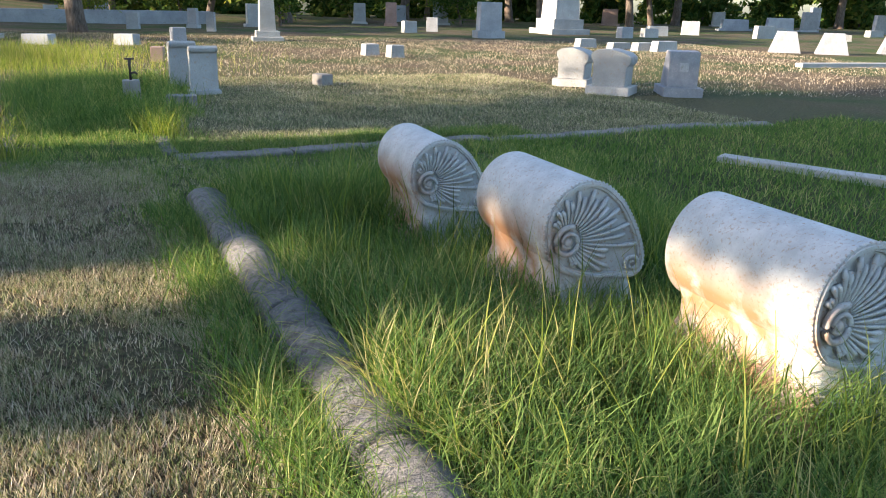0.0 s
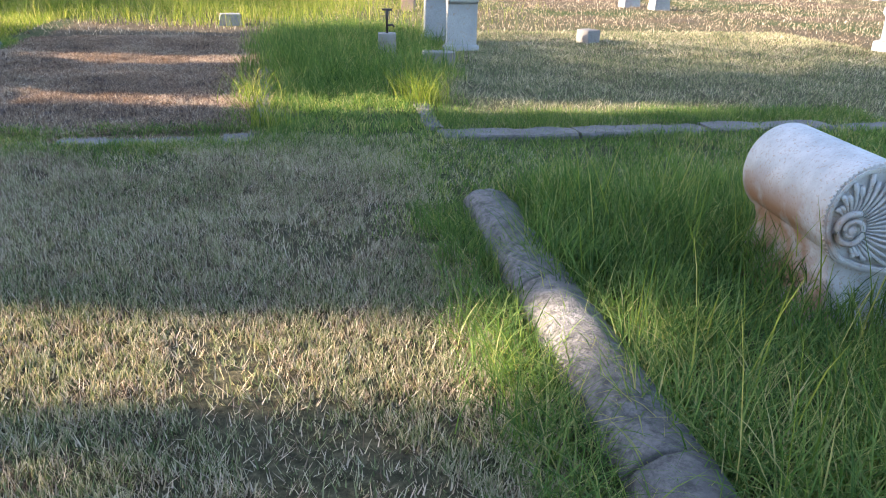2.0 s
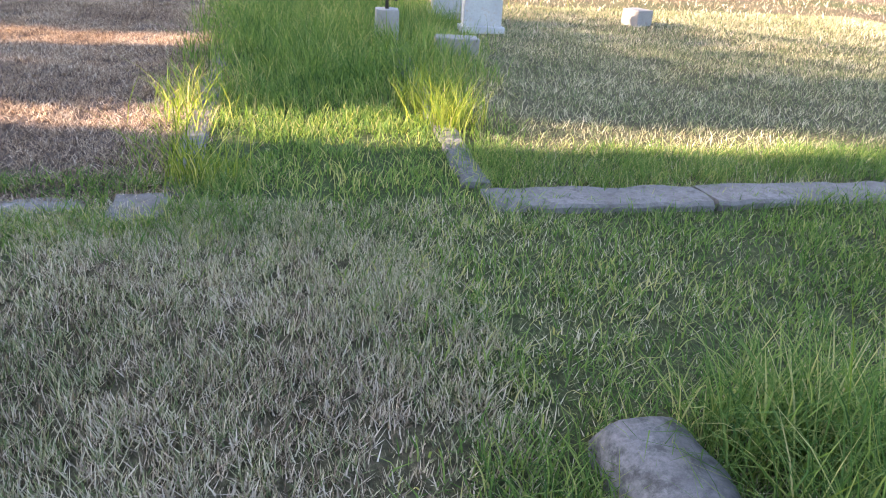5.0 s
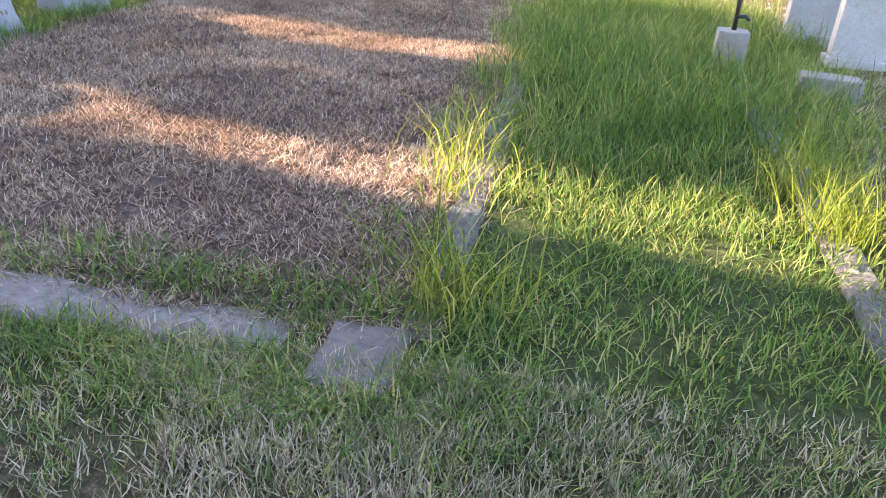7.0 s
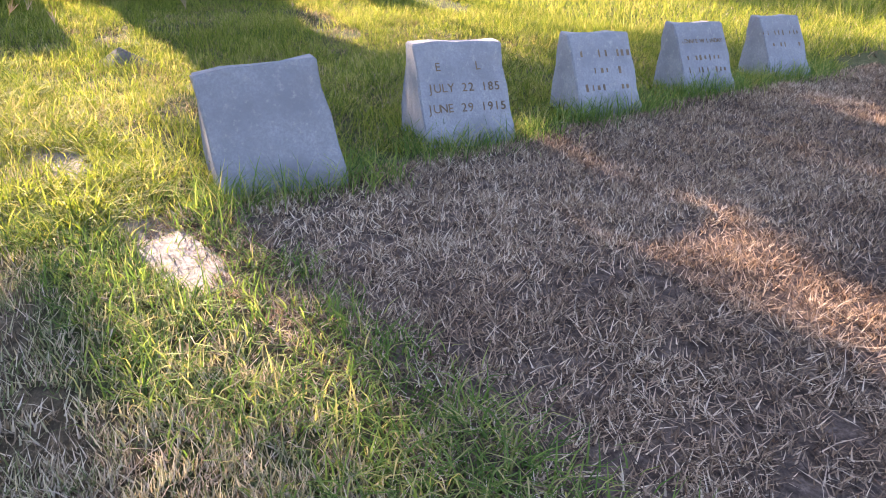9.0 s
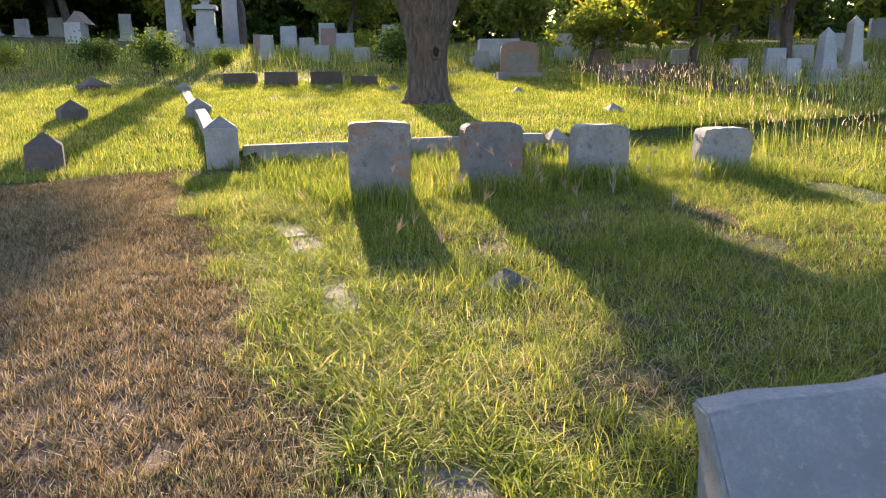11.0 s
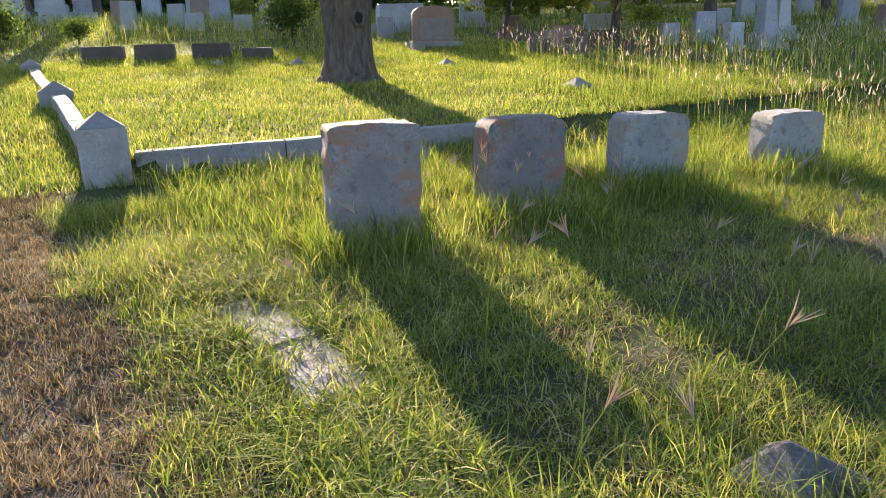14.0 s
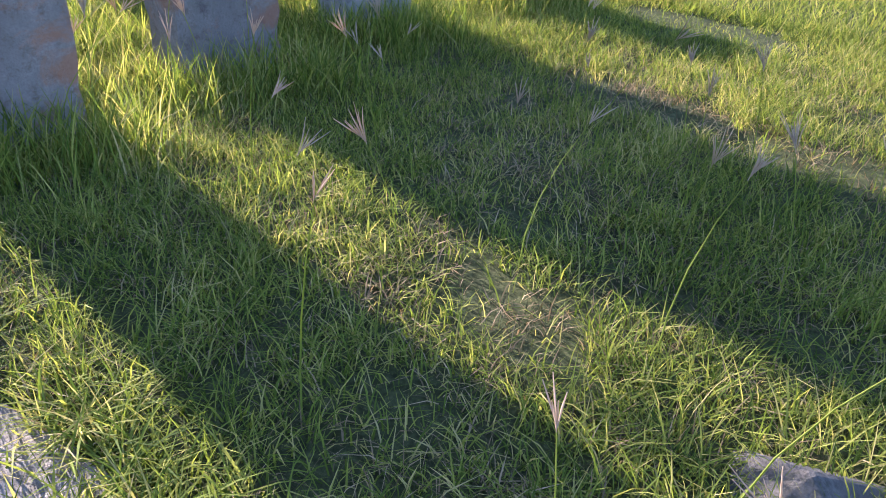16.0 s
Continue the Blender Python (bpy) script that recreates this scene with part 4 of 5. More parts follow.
for x, y, w, h, mt in ((39, 65.5, 3.0, 1.0, M_GREY), (41.5, 62.5, 3.2, 1.2, M_GREY), (47, 66, 2.0, 1.8, M_GREY), (53, 64, 2.2, 1.7, M_SLANT), (36, 55, 1.8, 0.5, M_WHITE), (44, 54, 2.0, 0.5, M_WHITE), (26, 50, 1.2, 0.9, M_WHITE), (22, 47, 1.4, 0.6, M_WHITE), (29, 46, 2.0, 0.8, M_WHITE), (20, 44, 1.0, 0.5, M_WHITE), (17.5, 42, 0.9, 0.6, M_GREY), (33, 44, 1.4, 0.4, M_WHITE),
                       (4.4, 60, 0.9, 1.5, M_WHITE), (6.2, 56, 0.8, 1.6, M_RED), (11, 62, 1.2, 1.8, M_GREY), (9, 70, 1.0, 1.4, M_GREY), (-6, 44, 0.5, 1.0, M_GREY), (-4.8, 40, 0.4, 0.9, M_GREY), (-8.5, 41, 0.6, 0.8, M_GREY), (-3.0, 48, 0.9, 1.3, M_WHITE), (5.5, 44, 0.8, 0.6, M_WHITE), (7.2, 46, 0.7, 0.8, M_GREY),
                       (-13.9, 48, 0.8, 0.9, M_WHITE), (-12.2, 52, 1.1, 1.1, M_GREY), (-10.4, 23.6, 0.4, 0.75, M_WHITE), (-9.0, 27, 0.9, 0.3, M_GREY), (-6.5, 27.5, 0.7, 0.35, M_GREY), (-5.2, 30, 0.5, 0.5, M_GREY), (25, 70, 1.5, 2.0, M_GREY), (31, 75, 1.6, 1.6, M_RED), (58, 80, 2, 2.4, M_GREY), (49, 85, 2, 1.6, M_WHITE)):
    simple_stone("headstone", "weathered upright headstone in the far lawn", w, 0.35 if h > 0.6 else 0.5, h, mt, x, y, r.uniform(-20, 25), 0.93, 0.18 if h > 0.9 else 0, "far headstones")
obelisk(-11.6, 30.0, 0.62, 1.3, M_WHITE, 8, "pale square pillar monument on a broad base")
simple_stone("fence_plinth", "long low pale lot wall under the trees", 16.0, 0.4, 0.75, M_GREY, -12.5, 47.5, 32)
simple_stone("road_kerb", "long low lot edging in the far lawn", 6.0, 0.3, 0.14, M_WHITE, 16.5, 21.5, 8)

# ---------- stones of the west slope ----------
for x, y, w, h, d in ((-28.9, 1.6, 0.95, 0.30, 0.4), (-28.6, 2.8, 0.92, 0.36, 0.4), (-28.4, 4.1, 0.90, 0.36, 0.4), (-28.2, 5.15, 0.75, 0.24, 0.4)):
    simple_stone("low_granite_block", "dark low granite grave block in tall grass", d, w, h, M_DARK, x, y, 0, 0.95, group="dark low blocks")
pedestal_monument(-50.0, -6.2, 0.75, 3.4, M_GREY, 8, True)
pedestal_monument(-44.0, -3.0, 0.85, 2.5, M_WHITE, 8, True)
obelisk(-45.5, -2.2, 0.75, 5.5, M_GREY, 8, "tall grey obelisk column on a stepped base")
va = empty("domed_monument", "broad stone monument with a curved reddish top", "monument")
part("body", prism([(-0.55, -0.2), (-0.55, 0.92), (-0.40, 1.03), (0, 1.08), (0.40, 1.03), (0.55, 0.92), (0.55, -0.2)], 0.5, bevel=0.03), M_RED, va)
part("panel", block(0.8, 0.05, 0.55, 0.2, cuts=1, bevel=0.01, off=(0, -0.01)), M_CONC, va)
part("plinth", block(1.5, 0.9, 0.4, -0.25, cuts=1, off=(0, 0.25)), M_CONC, va)
va.matrix_basis = pose(-29.6, 9.7, gz(-29.6, 9.7), 0, 0, 86)
simple_stone("altar_tomb", "long grey box tomb with a moulded lid", 1.0, 1.5, 0.85, M_GREY, -35.1, 9.7, 0, 0.95, 0.25)
for x, y, w, h, mt in ((-26.9, 11.7, 0.58, 0.36, M_DARK), (-25.8, 12.15, 0.55, 0.42, M_DARK), (-33, 8.9, 0.5, 0.6, M_GREY), (-28.8, 9.1, 0.35, 0.25, M_CONC), (-36, 12.4, 0.9, 1.0, M_WHITE), (-37, 11.0, 0.9, 0.6, M_GREY), (-34, 13.2, 0.6, 0.5, M_RED), (-29, 12.9, 0.7, 0.4, M_RED), (-31.5, 14, 0.7, 0.35, M_RED), (-28.1, 15.7, 0.45, 0.55, M_GREY), (-28.5, 16.9, 0.6, 0.8, M_GREY), (-32, 19.5, 0.7, 0.7, M_GREY), (-34, 16.2, 0.9, 0.5, M_WHITE),
                       (-38.6, 0.7, 0.5, 0.95, M_WHITE), (-37.3, 3.0, 0.65, 0.6, M_GREY), (-37.1, 4.6, 0.65, 0.5, M_WHITE), (-39.5, 2.2, 0.6, 0.8, M_WHITE), (-41, 0.0, 0.6, 0.9, M_RED), (-42, 3.6, 0.8, 0.9, M_GREY), (-45, 2.6, 0.8, 1.1, M_RED), (-48, 5.5, 0.9, 1.2, M_GREY), (-40, 5.5, 0.7, 0.7, M_GREY), (-46, 0.5, 0.8, 1.2, M_GREY), (-50, 2.0, 0.9, 1.3, M_WHITE),
                       (-50.3, -17.5, 0.7, 0.7, M_GREY), (-55, -20, 1.0, 0.9, M_WHITE), (-58, -23, 1.0, 0.8, M_GREY), (-62, -20, 1.0, 1.2, M_GREY), (-60, -27, 1.1, 1.1, M_RED), (-66, -24, 1.0, 1.0, M_WHITE), (-56, -26, 0.9, 0.9, M_GREY), (-64, -17, 0.9, 1.6, M_WHITE), (-72, -22, 1.2, 1.5, M_WHITE), (-62, -13, 0.8, 1.8, M_WHITE), (-68, -15, 1.0, 1.0, M_GREY), (-70, -31, 1.4, 1.0, M_RED), (-53, -23.5, 0.7, 0.8, M_GREY), (-78, -36, 2, 1.6, M_GREY), (-58, -10, 0.8, 1.0, M_WHITE), (-66, -9, 0.9, 1.2, M_GREY),
                       (-36, 23, 0.7, 0.9, M_WHITE), (-38, 27, 0.8, 1.0, M_GREY), (-42, 21, 0.9, 1.0, M_WHITE), (-45, 30, 1.0, 1.3, M_WHITE), (-33, 25, 0.7, 0.9, M_GREY), (-48, 17, 1.1, 1.2, M_WHITE), (-52, 24, 1.2, 1.4, M_RED), (-31, 29, 0.7, 1.0, M_WHITE), (-30, 24, 0.7, 0.8, M_RED), (-25.5, 15.9, 0.4, 0.65, M_GREY)):
    simple_stone("headstone", "weathered headstone standing on the grassy slope", 0.3, w, h, mt, x, y, r.uniform(-14, 14), 0.94, 0.15 if h > 0.8 else 0, "slope headstones")
cr = empty("house_shaped_tomb", "small white gabled grave house with a finial", "tomb")
part("wall_block", block(0.9, 1.1, 1.2, -0.1, cuts=1), M_WHITE, cr)
part("gable_roof", prism([(-0.65, 1.05), (0, 1.75), (0.65, 1.05)], 1.1), M_CONC_DARK, cr)
cr.matrix_basis = pose(-51.6, -12.1, gz(-51.6, -12.1), 0, 0, 90)
obelisk(-25.9, 17.0, 0.40, 0.85, M_GREY, 6, "grey tapering obelisk in tall seeding grass")
obelisk(-28.5, 19.2, 0.42, 1.1, M_WHITE, 6, "pale tapering obelisk in tall seeding grass")

# ---------- background trees ----------
def far_tree(h, trunk_r, lean, crown_r, n_clumps, seed, material, label, low=0.35, each=44, size=0.27, limbs=6):
    gen = np.random.default_rng(seed)
    ob = empty("tree", label, "tree", "cemetery trees")
    pts = [Vector((lean[0] * t * t * h * 0.5 + 0.15 * math.sin(3 * t + seed), lean[1] * t * h * 0.5, t * h * 0.55)) for t in (-0.05, 0.0, 0.1, 0.3, 0.5, 0.75, 1.0)]
    part("trunk", tube(pts, [trunk_r * f for f in (1.35, 1.25, 1.05, 0.95, 0.85, 0.7, 0.5)], 12), M_BARK, ob, smooth=True)
    cents = []
    for k in range(limbs):
        an, up = k * math.tau / limbs + gen.uniform(-0.4, 0.4), gen.uniform(0.25, 1.1)
        st = pts[4].lerp(pts[6], gen.random())
        e = st + Vector((math.cos(an) * math.cos(up), math.sin(an) * math.cos(up), math.sin(up) * 0.8)) * crown_r * gen.uniform(0.7, 1.0)
        m1 = st.lerp(e, 0.5) + Vector(gen.normal(size=3) * 0.3)
        part("limb", tube([st, m1, e], [trunk_r * 0.5, trunk_r * 0.3, trunk_r * 0.1], 7), M_BARK, ob, smooth=True)
        for j in range(n_clumps // limbs):
            base = st.lerp(e, gen.uniform(0.45, 1.1))
            cents.append(np.array(base) + gen.normal(size=3) * np.array([crown_r * 0.3, crown_r * 0.3, crown_r * 0.22]))
    cents = np.array(cents)
    cents[:, 2] = np.maximum(cents[:, 2], h * low + gen.random(len(cents)))
    if low < 0.05:
        cents[:, 2] = gen.random(len(cents)) * h * 0.95
    P = clump_points(cents, each, (0.45, 0.45, 0.30), gen)
    c = new("crown", leaf_mesh("crown", P, size, gen, material))
    c.parent = ob
    return ob


oak = far_tree(11, 0.35, (0.1, 0.1), 5.0, 110, 3, M_LEAF, "dark green live oak in the cemetery", 0.30)
elm = far_tree(9, 0.25, (-0.15, 0.25), 4.2, 90, 4, M_LEAF_LIGHT, "yellow-green tree lit from behind", 0.28)
low = far_tree(7, 0.16, (0.1, -0.1), 3.2, 70, 6, M_LEAF_LIGHT, "low spreading tree with bright leaves", 0.16)
bush = far_tree(2.6, 0.07, (0, 0), 1.1, 40, 8, M_LEAF, "dense dark green shrub on the slope", 0.12, 60, 0.10)
brightbush = far_tree(2.2, 0.06, (0, 0), 0.8, 30, 9, M_LEAF_LIGHT, "bright yellow-green shrub lit from behind", 0.15, 50, 0.09)


def plant(proto, used, x, y, s, t):
    top = max(v.co.z for c in proto.children for v in c.data.vertices)
    if x < -28 and -14 < y < 12.5 and proto is not tall:
        s = min(s, max(0.25, ((-17 - x) * 0.25 + 0.3 - gz(x, y)) / top))
    m4 = pose(x, y, gz(x, y) - 0.05, 0, 0, t)
    ob = copy_thing(proto, m4) if proto.name in used else proto
    used.add(proto.name)
    ob.matrix_basis = m4
    ob.scale = (s, s, s)


# added tree; its crown height and place are set to shade the western walkway
tall = far_tree(13, 0.3, (0.05, 0.0), 1.3, 42, 15, M_LEAF, "tall tree with a high narrow crown, added to shade the walkway", 0.5, 70, 0.16)
thicket = far_tree(8, 0.2, (0.05, 0.05), 5.0, 100, 12, M_LEAF, "dense dark thicket tree at the cemetery edge", 0.02, 30, 0.48)
used = set()
for p, x, y, s, t in (
        (elm, -31.9, 12.3, 0.62, 0), (low, -30.4, 15.2, 0.75, 40), (oak, -29.8, 17.9, 0.55, 80), (elm, -58, -22, 1.0, 200), (oak, -60, 7, 1.2, 80), (elm, -56, -7, 1.15, 140), (elm, -52, 3, 1.1, 30), (low, -46, 12, 1.0, 300), (elm, -70, -20, 1.3, 220), (elm, -68, -30, 1.2, 90), (low, -50, 8.5, 1.0, 10),
        (low, -40, 20.5, 1.0, 20), (low, -55, 13, 1.2, 120), (low, -38, 28, 1.2, 200), (oak, -46, 38, 1.2, 10), (elm, -56, 30, 1.2, 60), (oak, -78, 6, 1.5, 45), (oak, -80, 24, 1.5, 145), (elm, -80, -12, 1.5, 245), (oak, -80, 42, 1.6, 300), (low, -60, 21, 1.4, 280), (low, -70, 2, 1.5, 310), (elm, -52, -17, 1.2, 120), (elm, -50, -22, 1.1, 40), (elm, -64, -32, 1.2, 20), (low, -74, -28, 1.5, 60), (elm, -76, -38, 1.7, 10), (elm, -84, -27, 1.8, 130), (elm, -88, -19, 1.7, 250), (elm, -90, -42, 1.9, 70), (elm, -72, -46, 1.6, 310), (low, -80, -33, 2.0, 200),
        (oak, -9.9, 36, 1.0, 20), (oak, -1, 58, 1.1, 100), (oak, -14, 62, 1.1, 200), (elm, -7, 66, 1.1, 250), (oak, 10, 74, 1.2, 300), (oak, 22, 80, 1.2, 30), (elm, 33, 70, 1.1, 90), (oak, 43, 84, 1.3, 160), (elm, 56, 62, 1.3, 230), (oak, 66, 86, 1.4, 310), (oak, -24, 56, 1.1, 340), (elm, -30, 44, 1.0, 15), (low, -3, 72, 1.6, 15), (low, 14, 84, 1.8, 75), (low, -16, 76, 1.8, 135), (low, 32, 90, 1.9, 195), (elm, 80, 100, 1.7, 185), (oak, -28, 88, 1.5, 245), (oak, 19, 61, 1.0, 5), (oak, 29, 66, 1.0, 65)):
    plant(p, used, x, y, s, t)
plant(tall, used, -46.0, -1.85, 1.0, 0)
pr = random.Random(77)
for i in range(17):
    plant(thicket, used, -104 - pr.uniform(0, 14), -62 + i * 9.5, pr.uniform(1.0, 1.3), pr.uniform(0, 360))
for i in range(17):
    plant(thicket, used, -62 + i * 12, 104 + pr.uniform(0, 14), pr.uniform(1.0, 1.4), pr.uniform(0, 360))
for i in range(16):
    plant(thicket, used, -86 - pr.uniform(0, 8), -56 + i * 9, pr.uniform(0.8, 1.0), pr.uniform(0, 360))
for i in range(15):
    plant(thicket, used, -50 + i * 11, 88 + pr.uniform(0, 8), pr.uniform(0.8, 1.1), pr.uniform(0, 360))
for i in range(13):
    plant(thicket, used, -96 - pr.uniform(0, 6), -66 + i * 6, pr.uniform(1.5, 1.8), pr.uniform(0, 360))
for i in range(6):
    plant(thicket, used, -96 + i * 8, 62 + i * 7, 1.2, pr.uniform(0, 360))
for p, x, y, s, t in ((bush, -32.5, -1.9, 0.62, 0), (bush, -34.2, -4.4, 0.5, 70), (bush, -33.4, 6.1, 0.6, 150), (brightbush, -43.6, 4.3, 0.55, 0), (brightbush, -38, 6.2, 0.7, 60), (brightbush, -38, 13.2, 0.9, 90), (bush, -33, 0.2, 0.35, 200), (bush, -8, 56, 1.6, 30), (bush, 5, 66, 1.7, 130), (brightbush, -12, 49, 1.2, 40), (brightbush, -32.6, 17.3, 0.5, 20), (brightbush, -33, -7.0, 0.5, 10), (bush, 12, 60, 1.5, 0), (bush, -1.5, 50, 1.3, 90)):
    plant(p, used, x, y, s, t)

# ---------- grass ----------
gg = np.random.default_rng(23)


def blades(name, x, y, h, w, lean, material, label, segs=2, z_off=-0.01):
    """Many bent blades in one mesh. x, y, h, w, lean: arrays; segs: 1 flat triangle, 2 or 3 bending pieces."""
    n = len(x)
    an = gg.uniform(0, math.tau, n)
    face = an + math.pi / 2 + gg.normal(0, 0.5, n)
    px, py = np.cos(an), np.sin(an)
    sx, sy = np.cos(face) * w / 2, np.sin(face) * w / 2
    z0 = height(x, y) + z_off
    rows = []
    for k in range(segs):
        t = k / segs
        reach = h * lean * t ** 1.7
        zz = z0 + h * t * (1 - 0.35 * np.clip(lean, 0, 1.6) * t)
        taper = 1 - 0.45 * t
        rows.append(np.stack([x + px * reach - sx * taper, y + py * reach - sy * taper, zz], -1))
        rows.append(np.stack([x + px * reach + sx * taper, y + py * reach + sy * taper, zz], -1))
    rows.append(np.stack([x + px * h * lean, y + py * h * lean, z0 + h * (1 - 0.35 * np.clip(lean, 0, 1.6))], -1))
    v = np.stack(rows, 1)
    per = 2 * segs + 1
    base = np.arange(n)[:, None] * per
    quads = [[2 * k, 2 * k + 1, 2 * k + 3, 2 * k + 2] for k in range(segs - 1)]
    tip = [2 * segs - 2, 2 * segs - 1, 2 * segs]
    loop = np.concatenate([base + np.array(sum(quads, []) + tip)[None]], 1).ravel()
    counts = np.tile([4] * (segs - 1) + [3], n)
    me = mesh_from(name, v.reshape(-1, 3), counts, loop, material)
    return tagged(new(name, me), label, "grass", kind="stuff")


def scatter(n, a0, a1, q0, q1):
    a, q = gg.uniform(a0, a1, n), gg.uniform(q0, q1, n)
    x, y = xy(a, q)
    return a, q, x, y


def vn(x, y, s, o=0.0):
    """Cheap smooth patchiness from 0 to 1."""
    return np.clip(0.5 + 0.22 * (np.sin(x * s + 1.3 * np.sin(y * s * 0.7 + o)) + np.sin(y * s * 1.2 + 1.7 * np.sin(x * s * 0.6 + o * 2)) + 0.7 * np.sin((x + y) * s * 2.1 + o)), 0, 1)


def clumped(a0, a1, q0, q1, tufts, each, spread):
    ca, cq = gg.uniform(a0, a1, tufts), gg.uniform(q0, q1, tufts)
    a = np.repeat(ca, each) + gg.normal(0, spread, tufts * each)
    q = np.repeat(cq, each) + gg.normal(0, spread, tufts * each)
    x, y = xy(a, q)
    return a, q, x, y


def soft_edge(v, lo, hi, w=0.12):
    """Keeps what lies between lo and hi, thinning out over the edges."""
    p = np.clip((v - lo) / w + 0.5, 0, 1) * np.clip((hi - v) / w + 0.5, 0, 1)
    return gg.random(len(v)) < p


def on_strip(a, q):
    """The stretches of the west border strip that lie bare."""
    mid = np.interp(a, [-11.3, -10.3, -9.0, -6.0, -3.3], [-0.06, 0.06, 0.04, 0.06, 0.03])
    bare = ((a > -11.3) & (a < -9.95)) | ((a > -9.1) & (a < -8.35)) | ((a > -6.65) & (a < -6.2)) | ((a > -5.6) & (a < -4.95)) | ((a > -3.6) & (a < -2.4))
    slab_here = (np.abs(a + 2.19) < 0.14) & (np.abs(q + 0.03) < 0.17)
    return slab_here | bare & (np.abs(q - mid) < np.where(a < -9.9, 0.15, 0.10) + 0.03 * np.sin(a * 13))


def take(keep, *arrays):
    return [v[keep] for v in arrays]


# tall grass of the monument plot
a, q, x, y = clumped(-0.75, 2.6, -9.2, -1.7, 2900, 27, 0.07)
k = (a > -0.62 + 0.1 * np.sin(q * 5)) & (q < -1.75)
a, q, x, y = take(k, a, q, x, y)
n = len(a)
hh = (0.16 + 0.30 * vn(x, y, 2.3) * gg.random(n) + 0.14 * gg.random(n)) * np.where(a > 1.0, 0.7, 1.0)
blades("tall_grass", x, y, hh, gg.uniform(0.0035, 0.0075, n), gg.uniform(0.2, 1.1, n), M_GREEN, "tall unmown green grass around the scroll gravestones", 3)
# seed stalks above it
a, q, x, y = scatter(520, -0.6, 1.8, -8.5, -2.0)
n = len(a)
blades("grass_stalks", x, y, gg.uniform(0.35, 0.72, n), gg.uniform(0.004, 0.008, n), gg.uniform(0.15, 0.55, n), M_YELLOW, "long pale grass stalks", 3)
# fringe along the round kerb
a, q, x, y = clumped(-1.05, -0.62, -9.0, -1.8, 420, 24, 0.06)
n = len(a)
blades("kerb_grass", x, y, gg.uniform(0.06, 0.2, n), gg.uniform(0.004, 0.007, n), gg.uniform(0.3, 1.2, n), M_GREEN, "uncut grass fringe along the kerb", 2)

# long tufts hanging over the kerb from both sides
for ca, cq, cnt in ((-0.98, -3.3, 260), (-0.98, -3.7, 320), (-1.02, -4.9, 420), (-1.0, -5.5, 420), (-0.98, -6.1, 360), (-0.6, -4.3, 300), (-0.62, -5.2, 300), (-0.62, -3.2, 240), (-0.6, -6.0, 300), (-0.58, -2.4, 200), (-0.60, -2.9, 260), (-0.62, -3.7, 300), (-0.64, -4.7, 320), (-0.66, -5.6, 320), (-0.66, -6.5, 320), (-1.02, -6.7, 360), (-0.98, -4.3, 260), (-0.95, -2.6, 120)):
    x, y = xy(ca + gg.normal(0, 0.09, cnt), cq + gg.normal(0, 0.22, cnt))
    blades("kerb_tuft", x, y, gg.uniform(0.10, 0.32, cnt), gg.uniform(0.003, 0.006, cnt), gg.uniform(0.3, 1.3, cnt), M_GREEN, "long green tuft hanging over the round kerb", 3)

# mown walkway turf in small tufts, dry and green
a, q, x, y = clumped(-7.0, -0.85, -9.5, -0.02, 30000, 13, 0.024)
tuft = np.repeat(gg.random(30000), 13)
g = vn(x, y, 1.4, 2.0)
edge = (q > -0.5) | (a > -1.25 - 0.15 * np.sin(q * 4))
green_here = tuft < np.where(edge, 0.75, 0.15 + 0.4 * g)
k = (a + q > -13.5) & ~((a > -0.9) & (q < -1.9)) & ~((vn(x, y, 2.7, 5.0) < 0.24) & (gg.random(len(a)) < 0.75))
ag, qg, xg, yg = take(k & green_here, a, q, x, y)
n = len(ag)
blades("mown_green_grass", xg, yg, gg.uniform(0.03, 0.065, n), gg.uniform(0.004, 0.0075, n), gg.uniform(0.2, 0.9, n), M_TURF, "short mown green and tan turf", 1, 0.0)
ad, qd, xd, yd = take(k & ~green_here, a, q, x, y)
n = len(ad)
blades("mown_dry_grass", xd, yd, gg.uniform(0.025, 0.06, n), gg.uniform(0.004, 0.0075, n), gg.uniform(0.2, 1.1, n), M_STRAW, "short dry mown grass", 1, 0.0)
# finer thatch where the walk goes
a, q, x, y = clumped(-4.4, -0.95, -6.5, -0.05, 17000, 14, 0.014)
n = len(a)
worn = (vn(x, y, 2.7, 5.0) < 0.24) & (gg.random(n) < 0.75)
mixed = np.repeat(gg.random(17000), 14) < 0.32 + 0.55 * vn(x, y, 1.4, 2.0)
for pick, material, label in ((mixed, M_TURF, "close-cropped green and tan thatch"), (~mixed, M_STRAW, "close-cropped dry thatch")):
    xa, ya = take(pick & ~worn, x, y)
    blades("mown_thatch", xa, ya, gg.uniform(0.025, 0.055, len(xa)), gg.uniform(0.003, 0.0055, len(xa)), gg.uniform(0.2, 0.9, len(xa)), material, label, 1, 0.002)
